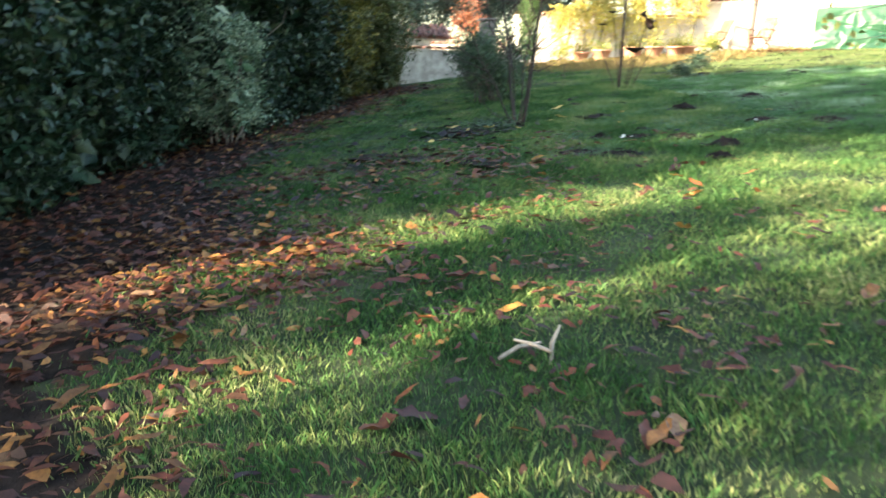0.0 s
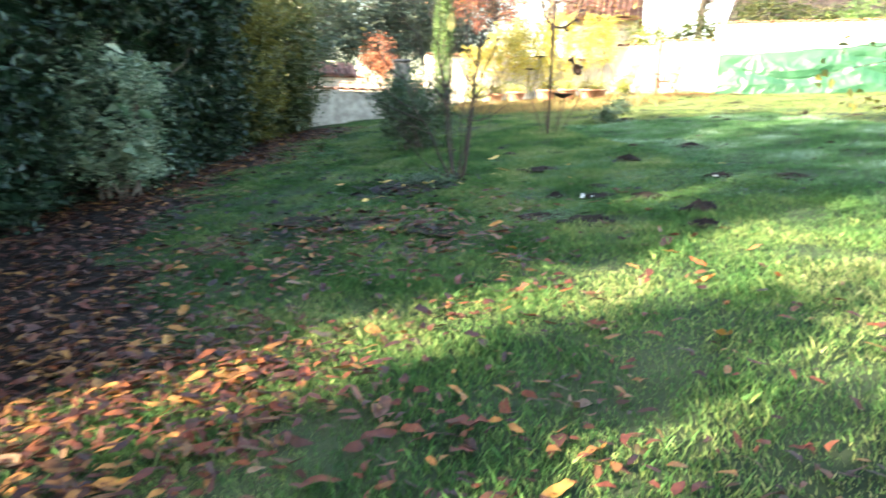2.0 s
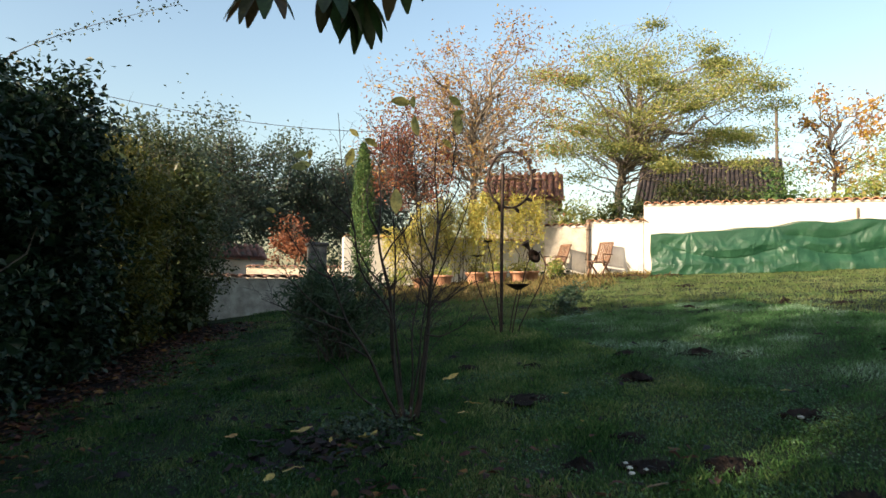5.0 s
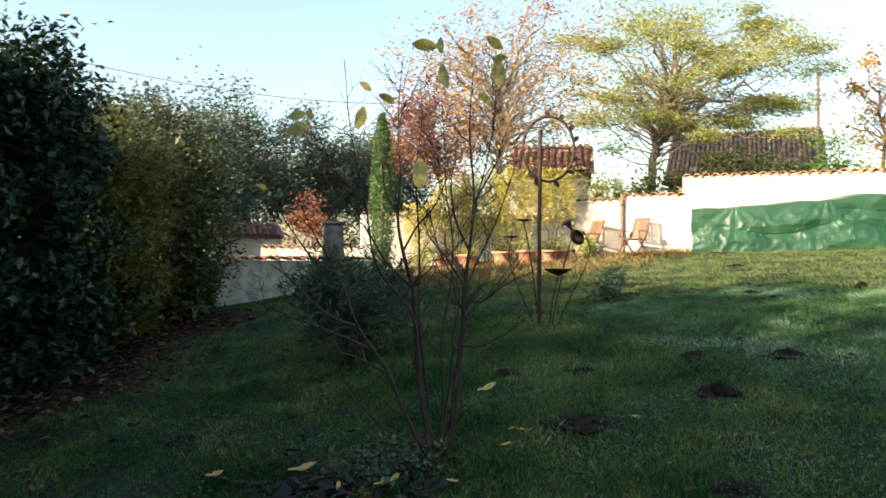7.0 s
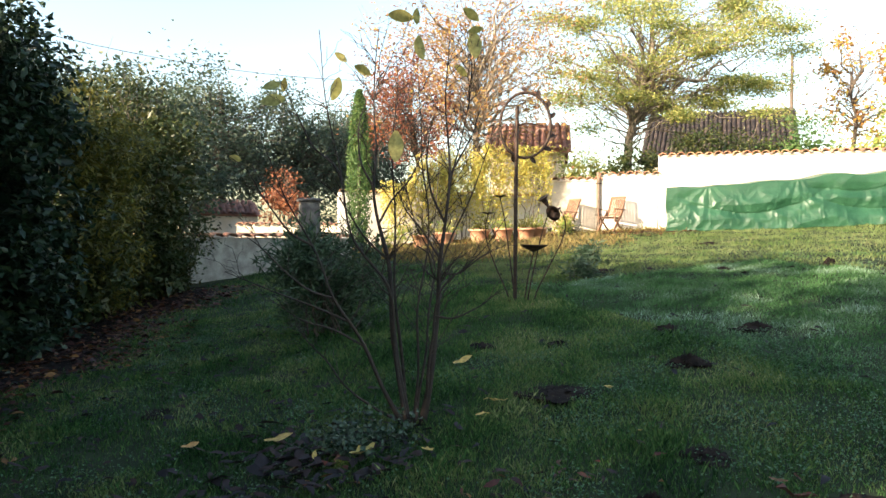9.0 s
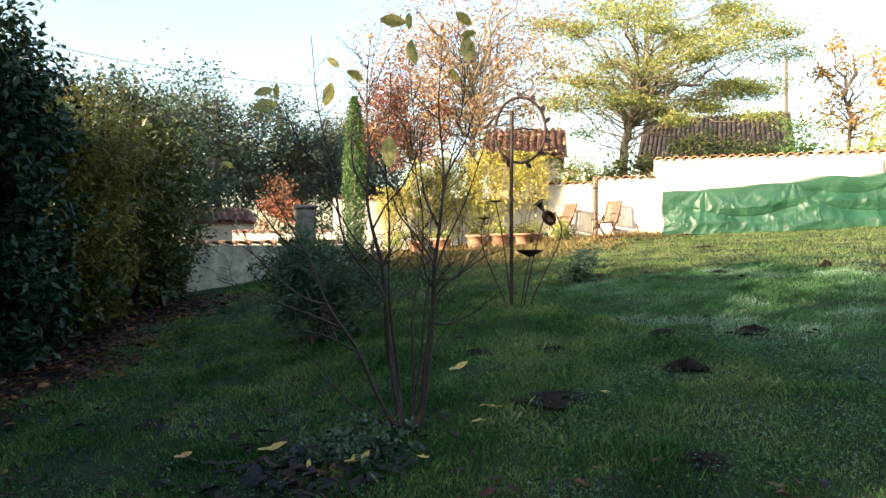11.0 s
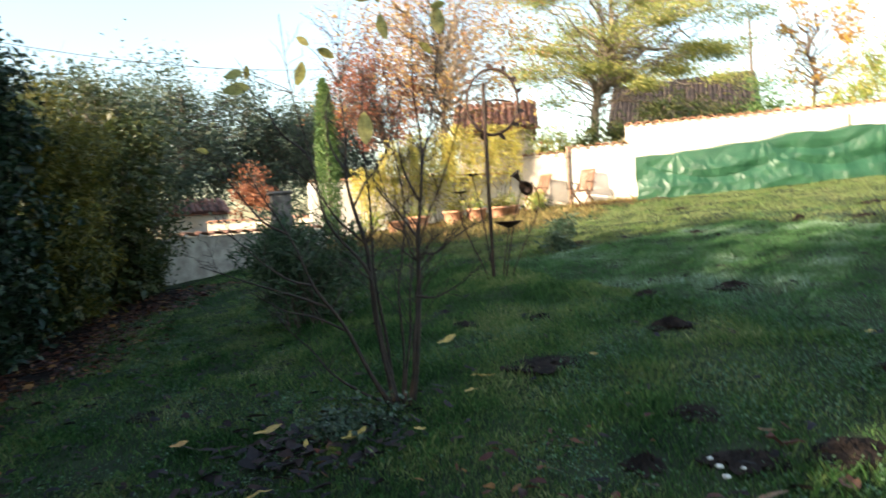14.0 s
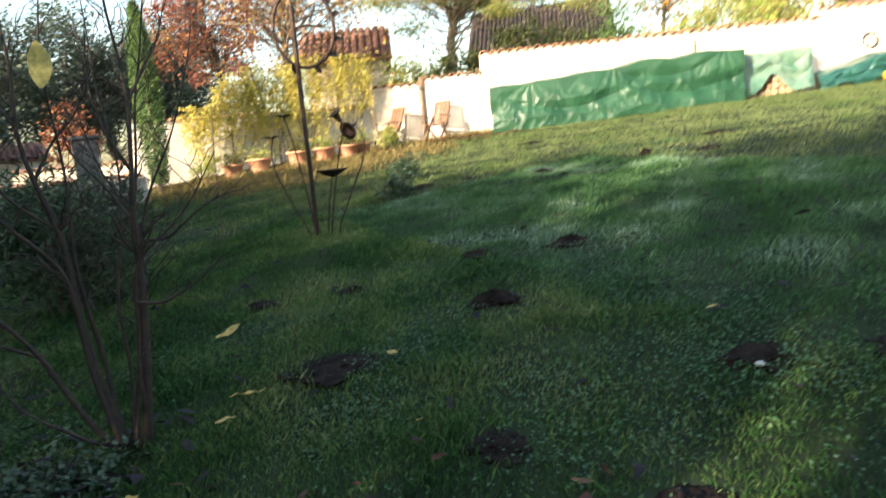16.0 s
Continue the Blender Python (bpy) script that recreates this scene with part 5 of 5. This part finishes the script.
cp, cc = crown_points(16000, (1.9, -0.3, 6.3), (3.6, 3.0, 1.7), rngc, 0.3, 150, 0.3)
cv, cf = leaf_mesh(cp, 0.24, 0.09, rngc, droop=0.6)
mesh_object("crown", cv, cf, M["chestnut"], chestnut)

# ---- blue pot with a sapling ----
bx, by = 3.8, 0.37
blue_pot = thing("blue_pot", bx, by, ground_z(bx, by), "tall glossy blue pot holding a thin leafy sapling", "plant pot")
prof = ((0.13, 0.0), (0.20, 0.5), (0.215, 0.52), (0.215, 0.56), (0.185, 0.56), (0.17, 0.48))
V = [(a * math.cos(2 * math.pi * j / 24), a * math.sin(2 * math.pi * j / 24), z) for a, z in prof for j in range(24)]
F = [(i * 24 + j, i * 24 + (j + 1) % 24, (i + 1) * 24 + (j + 1) % 24, (i + 1) * 24 + j) for i in range(5) for j in range(24)]
mesh_object("pot", V, F, M["blue"], blue_pot, smooth=True)
bm = bmesh.new()
bmesh.ops.create_circle(bm, cap_ends=True, radius=0.18, segments=20, matrix=Matrix.Translation((0, 0, 0.5)))
part("potting_soil", bm, M["soil"], blue_pot)
rngb = np.random.default_rng(3)
tb = Tubes().add([(-0.1, 0.03, 0.45), (-0.13, 0.05, 1.2), (-0.16, 0.05, 2.2)], [0.016, 0.013, 0.007], 7)
lv = []
for k in range(16):
    z = rngb.uniform(0.6, 2.1)
    e = np.array([-0.13 + rngb.normal() * 0.3, 0.05 + rngb.normal() * 0.3, z + rngb.uniform(-0.15, 0.15)])
    branch_to(tb, (-0.13, 0.05, z), e, 0.005, 0.002, rngb, 0.1, 5, 0.1, 4)
    lv += [e + rngb.normal(size=3) * 0.05 for q in range(5)]
tb.make("sapling_stem", M["bark"], blue_pot)
v, f = leaf_mesh(np.array(lv), 0.075, 0.045, rngb, droop=0.5)
mesh_object("sapling_leaves", v, f, M["olive"], blue_pot)["kind"] = "stuff"

# ---- overhead line, mast, bramble ----
mast = Tubes().add([(0, 0, 0), (0, 0, 4), (0, 0, 8.2)], [0.10, 0.09, 0.07], 8).make("mast", M["timber"])
mast.location = (25.6, 28.4, ground_z(25.6, 28.4))
tagged(mast, "slim grey utility mast behind the barn", "mast")
t = np.linspace(0, 1, 24)
line = Tubes().add(np.stack([-12 + 24 * t, 28.6 + 1.0 * t, 9.6 - 1.1 * t - 1.2 * np.sin(math.pi * t)], 1), 0.012, 4).make("overhead_cable", M["iron"])
tagged(line, "thin dark overhead cable crossing the sky", "cable", kind="structure")
bramble = thing("bramble_shoot", -3.3, 8.3, ground_z(-3.3, 8.3), "long arching bramble shoot above the hedge", "bramble")
z0 = ground_z(-3.3, 8.3)
t = np.linspace(0, 1, 22)
p = np.stack([0.2 + 1.9 * t, -0.2 + 0.3 * t, 3.75 + 1.0 * t ** 0.8 - z0], 1)
Tubes().add(p, np.linspace(0.006, 0.002, 22), 5).make("cane", M["bark"], bramble)
rngr = np.random.default_rng(12)
v, f = leaf_mesh(np.repeat(p[3:], 7, 0) + rngr.normal(size=(133, 3)) * 0.05, 0.055, 0.03, rngr)
mesh_object("bramble_leaves", v, f, M["green"], bramble)["kind"] = "stuff"

# ---- grass ----
def grass(name, x0, x1, y0, y1, count, h, w, seed, label, mat):
    rng = np.random.default_rng(seed)
    x, y = rng.uniform(x0, x1, count), rng.uniform(y0, y1, count)
    tuft = np.sin(3.1 * x + 2 * np.sin(2.3 * y)) * np.sin(2.7 * y + 1.5 * np.sin(1.9 * x)) + 0.6 * np.sin(8.3 * x + y) * np.sin(7.1 * y - x)
    bare = bed_edge(y) + rng.normal(0, 0.22, count)
    keep = (rng.uniform(-1.5, 1.0, count) < tuft * 0.6 + 0.55 - 0.6 * ((x < 0.5) & (y > 1.6)) * np.clip(0.5 - x, 0, 1)) & (x > bare)
    rough = ((x - 5.4) / 3.4) ** 2 + ((y - 16.2) / 3.6) ** 2
    run = (x - WALL_A.x) * ALONG.x + (y - WALL_A.y) * ALONG.y
    gap = -((x - WALL_A.x) * BACK.x + (y - WALL_A.y) * BACK.y)
    worn = (rough < rng.uniform(0.55, 1.2, count)) | ((gap < rng.uniform(0.7, 1.5, count)) & (run < 2.4))
    keep &= (worn == (mat == "straw"))
    for mx, my, mr, mh in MOLEHILLS:
        keep &= np.hypot(x - mx, y - my) > mr * (rng.uniform(0.45, 1.25, count) if mh > 0.02 else rng.uniform(0.0, 1.0, count))
    keep &= ((x - WALL_A.x) * BACK.x + (y - WALL_A.y) * BACK.y) < -0.1
    x, y, tuft = x[keep], y[keep], tuft[keep]
    n = len(x)
    hh = h * rng.uniform(0.5, 1.4, n) * np.where(rng.random(n) < 0.06, 1.7, 1.0) * (1 + 0.3 * tuft)
    a = rng.uniform(0, 2 * math.pi, n)
    lean = rng.uniform(0.05, 0.75, n) * hh
    b = rng.uniform(0, 2 * math.pi, n)
    z = rise(x, y) + lumps(x, y) - 0.004
    sx, sy = np.cos(a) * w / 2, np.sin(a) * w / 2
    p0 = np.stack([x - sx, y - sy, z], 1)
    p1 = np.stack([x + sx, y + sy, z], 1)
    mx, my = x + np.cos(b) * lean * 0.35, y + np.sin(b) * lean * 0.35
    p2 = np.stack([mx + sx * 0.7, my + sy * 0.7, z + hh * 0.6], 1)
    p3 = np.stack([x + np.cos(b) * lean, y + np.sin(b) * lean, z + hh], 1)
    V = np.stack([p0, p1, p2, p3], 1).reshape(-1, 3)
    k = np.arange(n)[:, None] * 4
    F = np.concatenate([k + np.array([[0, 1, 2]]), k + np.array([[0, 2, 3]])])
    ob = mesh_object(name, V, F, M[mat])
    return tagged(ob, label, "grass", kind="stuff")


grass("lawn_grass", -3.2, 3.6, -3.9, 4.6, 470000, 0.032, 0.004, 1, "short tufty damp lawn grass", "grass")
grass("lawn_grass", 3.6, 7.5, -0.5, 9.0, 160000, 0.034, 0.0058, 4, "short dewy lawn grass on the open side", "frosted")
grass("lawn_grass", -2.9, 3.6, 4.6, 18.0, 120000, 0.04, 0.008, 2, "short tufty lawn grass climbing to the wall", "grass")
grass("lawn_grass", -2.6, 3.6, 4.6, 9.5, 150000, 0.036, 0.0052, 7, "short tufty lawn grass round the shrub", "grass")
grass("lawn_grass", 7.5, 21.0, -3.0, 17.0, 170000, 0.042, 0.013, 3, "short dull lawn grass below the wall", "dullgrass")
grass("lawn_grass", 3.6, 7.5, 9.0, 18.0, 50000, 0.042, 0.010, 5, "short dull lawn grass below the climbers", "dullgrass")
grass("rough_grass", 2.0, 12.0, 12.0, 18.4, 26000, 0.11, 0.012, 6, "dry straw-brown rough grass below the climbers", "straw")


def clover(x0, x1, y0, y1, count, size, seed):
    """Round low leaves in patches among the grass."""
    rng = np.random.default_rng(seed)
    hubs = max(8, count // 160)
    k = rng.integers(0, hubs, count)
    x = rng.uniform(x0, x1, hubs)[k] + rng.normal(0, 0.17, count)
    y = rng.uniform(y0, y1, hubs)[k] + rng.normal(0, 0.17, count)
    ok = x > bed_edge(y) + rng.normal(0, 0.15, count)
    x, y = x[ok], y[ok]
    z = rise(x, y) + lumps(x, y) + rng.uniform(0.012, 0.034, len(x))
    v, f = leaf_mesh(np.stack([x, y, z], 1), size, size * 0.95, rng, up=1.2, droop=0.0)
    return tagged(mesh_object("lawn_clover", v, f, M["clover"]), "low patches of clover and small weeds in the lawn", "clover", kind="stuff")


clover(0.2, 4.5, 1.6, 5.5, 12000, 0.017, 61)
clover(2.5, 9.0, 1.5, 10.0, 10000, 0.018, 62)
clover(-2.3, 0.8, 2.2, 10.0, 9000, 0.018, 63)


# ---- fallen leaves ----
def leaf_template(seed, mat):
    """A dry curled leaf lying flat, about one unit long."""
    rng = np.random.default_rng(seed)
    n = 6
    wid, curl, cup, bend = rng.uniform(0.26, 0.5), rng.uniform(-0.2, 0.5), rng.uniform(0.15, 0.6), rng.uniform(-0.25, 0.25)
    V, F = [], []
    for i in range(n):
        t = i / (n - 1)
        w = wid / 2 * math.sin(math.pi * min(1, t * 0.92 + 0.05)) ** 0.75 * rng.uniform(0.6, 1.25)
        cx, cz = t - 0.5, 0.06 + curl * (t - 0.5) ** 2 + 0.03 * rng.normal()
        cy = bend * (t - 0.5) ** 2
        V += [(cx, cy - w, cz + cup * w), (cx, cy, cz), (cx, cy + w, cz + cup * w * rng.uniform(0.5, 1.4))]
    for i in range(n - 1):
        for j in (0, 1):
            F.append((i * 3 + j, i * 3 + j + 1, i * 3 + j + 4, i * 3 + j + 3))
    me = bpy.data.meshes.new("fallen_leaf")
    me.from_pydata(V, [], F)
    me.polygons.foreach_set("use_smooth", np.ones(len(me.polygons), dtype=bool))
    me.materials.append(mat)
    return me


def object_leaf(name, colours):
    """Leaf colour picked object by object, blotched."""
    m = leafy(name, colours, 0.55, 0.2, 0.35)
    n, l = m.node_tree.nodes, m.node_tree.links
    info = n.new("ShaderNodeObjectInfo")
    mixer = next(q for q in n if q.bl_idname == "ShaderNodeMix")
    l.new(info.outputs["Random"], mixer.inputs[2])
    return m


LITTER = object_leaf("single_litter", [(0.035, 0.012, 0.010), (0.08, 0.024, 0.014), (0.19, 0.062, 0.018), (0.32, 0.16, 0.035), (0.06, 0.022, 0.018), (0.20, 0.12, 0.065), (0.13, 0.034, 0.018), (0.045, 0.016, 0.012)])
GOLD = object_leaf("single_gold", [(0.48, 0.30, 0.07), (0.56, 0.40, 0.11), (0.44, 0.24, 0.08)])
shapes = [leaf_template(300 + i, LITTER) for i in range(9)]
golds = [leaf_template(330 + i, GOLD) for i in range(4)]
rl = random.Random(21)
count = 0
while count < 295:
    x, y = rl.uniform(-2.6, 2.4), rl.uniform(-3.4, 2.6)
    dens = 0.25 + 0.75 * max(0, 1 - abs(x + 1.6) / 2.4) * max(0.15, 1 - abs(y + 0.6) / 3.2)
    if rl.random() > dens:
        continue
    ob = new("fallen_leaf", rl.choice(shapes))
    s = rl.uniform(0.07, 0.165)
    ob.matrix_world = pose(x, y, ground_z(x, y) + 0.022, rl.uniform(-22, 22), rl.uniform(-18, 18), rl.uniform(0, 360)) @ Matrix.Diagonal((s, s, s, 1))
    tagged(ob, "curled brown autumn leaf fallen on the grass", "leaf", "fallen leaves on the lawn")
    count += 1
for x, y, s, a in ((1.50, 4.17, 0.20, 20), (1.64, 5.33, 0.17, 10), (0.16, 4.2, 0.17, 15), (0.57, 3.68, 0.19, 40), (0.33, 3.84, 0.09, 80), (-0.35, 4.4, 0.11, 30), (0.05, 3.4, 0.14, 5), (-0.1, 3.3, 0.11, 60), (2.2, 4.0, 0.11, 90), (1.35, 4.0, 0.10, 10), (0.42, 3.95, 0.09, 70), (0.9, 3.6, 0.08, 20), (3.6, 3.2, 0.10, 0), (2.0, 3.3, 0.08, 50)):
    ob = new("fallen_leaf", rl.choice(golds))
    ob.matrix_world = pose(x, y, ground_z(x, y) + 0.055, rl.uniform(-15, 15), rl.uniform(-15, 15), a) @ Matrix.Diagonal((s, s, s, 1))
    tagged(ob, "large yellow autumn leaf fallen near the shrub", "leaf", "yellow leaves by the shrub")


def litter(name, x, y, mat, length, seed, label, lift=0.012):
    rng = np.random.default_rng(seed)
    z = rise(x, y) + lumps(x, y) + lift + rng.uniform(0, 0.025, len(x))
    n = len(x)
    L = length * rng.uniform(0.55, 1.35, n)
    w = L * rng.uniform(0.09, 0.21, n)
    a = rng.uniform(0, 2 * math.pi, n)
    tip, roll, cup = rng.normal(0, 0.22, n), rng.normal(0, 0.45, n), rng.uniform(-0.1, 0.7, n)
    bend = rng.normal(0, 0.18, n)
    outline = ((-0.5, 0.0), (-0.22, 0.9), (0.18, 1.0), (0.5, 0.0), (0.18, -1.0), (-0.22, -0.9))
    rows = []
    for u, side in outline:
        u = u * rng.uniform(0.8, 1.15, n)
        q = side * rng.uniform(0.55, 1.2, n) * w
        px, py = u * L, q + bend * L * (u * u * 4)
        pz = u * L * tip + q * roll + np.abs(q) * cup - L * 0.25 * u * u
        rows.append(np.stack([x + px * np.cos(a) - py * np.sin(a), y + px * np.sin(a) + py * np.cos(a), z + np.maximum(pz, -0.008)], 1))
    v = np.stack(rows, 1)
    k = np.arange(n)[:, None] * 6
    f = np.concatenate([k + np.array([t]) for t in ((0, 1, 5), (1, 2, 5), (2, 4, 5), (2, 3, 4))])
    return tagged(mesh_object(name, v.reshape(-1, 3), f, M[mat]), label, "leaf litter", kind="stuff")


rg = np.random.default_rng(44)
n = 16000
x, y = rg.uniform(-4.6, -0.6, n), rg.uniform(-6.0, 12.5, n)
k = x < bed_edge(y) + rg.normal(size=n) * 0.45
litter("leaf_litter", x[k], y[k], "litter", 0.095, 45, "deep brown leaf litter along the hedge foot", 0.032)
n = 3200
hub = rg.integers(0, 240, n)
x, y = rg.normal(-0.8, 1.2, 240)[hub] + rg.normal(0, 0.16, n), rg.normal(-0.4, 1.7, 240)[hub] + rg.normal(0, 0.16, n)
litter("leaf_litter", x, y, "litter", 0.075, 46, "scattered brown and orange leaves on the lawn", 0.018)
n = 900
x, y = rg.normal(-1.2, 0.6, n), rg.normal(-0.55, 0.45, n)
litter("leaf_litter", x, y, "litter", 0.095, 50, "drift of orange-brown leaves on the grass", 0.025)
n = 800
x, y = rg.uniform(-2.6, 8, n), rg.uniform(1.5, 13, n)
litter("leaf_litter", x, y, "dampleaf", 0.10, 47, "sparse damp dark leaves across the lawn")
n = 900
x, y = rg.uniform(-2.6, 0.6, n), rg.uniform(1.8, 8.5, n)
litter("leaf_litter", x, y, "dampleaf", 0.085, 51, "damp dark leaves on the shaded lawn", 0.02)
n = 500
x, y = rg.normal(0.1, 0.7, n), rg.normal(2.2, 0.5, n)
litter("leaf_litter", x, y, "litter", 0.09, 52, "brown leaves over a damp bare patch", 0.03)
n = 260
x, y = rg.normal(0.45, 0.33, n), rg.normal(3.95, 0.3, n)
litter("leaf_litter", x, y, "dampleaf", 0.13, 48, "damp blackish leaves heaped round the shrub", 0.02)
n = 4200
s = rg.uniform(-6.0, 2.6, n)
o = np.abs(rg.normal(0.0, 1.0 + 0.55 * np.clip(-s, 0, 4), n)) + 0.15
x, y = WALL_A.x + ALONG.x * s - BACK.x * o, np.minimum(WALL_A.y + ALONG.y * s - BACK.y * o, 18.5)
litter("leaf_litter", x, y, "litter", 0.12, 49, "russet leaves drifted along the foot of the wall", 0.02)

n = 1500
y = rg.uniform(5.5, 13.0, n)
x = bed_edge(y) + rg.normal(0, 0.28, n)
litter("leaf_litter", x, y, "litter", 0.095, 53, "brown leaves scattered at the grass edge by the hedge", 0.02)

# ---- yellowing spray on the hedge ----
spray = thing("hedge_spray", -2.35, 9.2, ground_z(-2.35, 9.2), "pale yellow-green leafy spray growing out of the hedge", "shrub")
rngs = np.random.default_rng(31)
for k in range(5):
    tip = np.array([0.30 + rngs.normal() * 0.14, -0.25 + rngs.normal() * 0.1, 2.95 + rngs.normal() * 0.13])
    tb = Tubes()
    way = branch_to(tb, (0, 0.1, 2.4 * k / 4), tip, 0.007, 0.002, rngs, 0.05, 8, 0.04)
    tb.make("stem", M["bark"], spray)
    for q in range(5):
        d = np.array([rngs.normal(), rngs.normal() * 0.5, -0.9])
        blade(way[7] + rngs.normal(size=3) * 0.05, d / np.linalg.norm(d), (0.2, -1, 0.5), 0.13, 0.05, "leaf", M["paleleaf"], spray)

# ---- pale stones beside the mole soil ----
for i, (x, y, r) in enumerate(((3.24, 2.66, 0.017), (1.84, 2.45, 0.011), (1.82, 2.37, 0.014), (1.78, 2.28, 0.014), (1.88, 2.30, 0.010))):
    bm = bmesh.new()
    bmesh.ops.create_icosphere(bm, subdivisions=3, radius=1)
    for v in bm.verts:
        v.co *= 1 + 0.35 * noise.noise(v.co * 1.3 + Vector((i * 3.1, 0, 0)))
        v.co = Vector((v.co.x * r * 1.3, v.co.y * r, v.co.z * r * 0.6))
    stone = part("stone", bm, M["palestone"], smooth=True)
    stone.location = (x, y, ground_z(x, y) + 0.045)
    tagged(stone, "small pale stone turned up beside mole soil", "stone", "pale stones on the lawn")

# ---- dry broken sticks ----
for x, y, a, L, tilt in ((0.31, -2.22, 30, 0.19, 8), (0.36, -2.19, 145, 0.16, 3), (0.44, -2.2, 70, 0.17, 38)):
    st = Tubes().add([(-L / 2, 0, 0), (0, 0.012, 0.01), (L / 2, 0, 0)], [0.007, 0.009, 0.006], 6).make("dry_stick", M["palebark"])
    st.matrix_world = pose(x, y, ground_z(x, y) + 0.05, 0, -tilt, a)
    tagged(st, "short pale dry stick lying in the grass", "stick", "dry sticks")
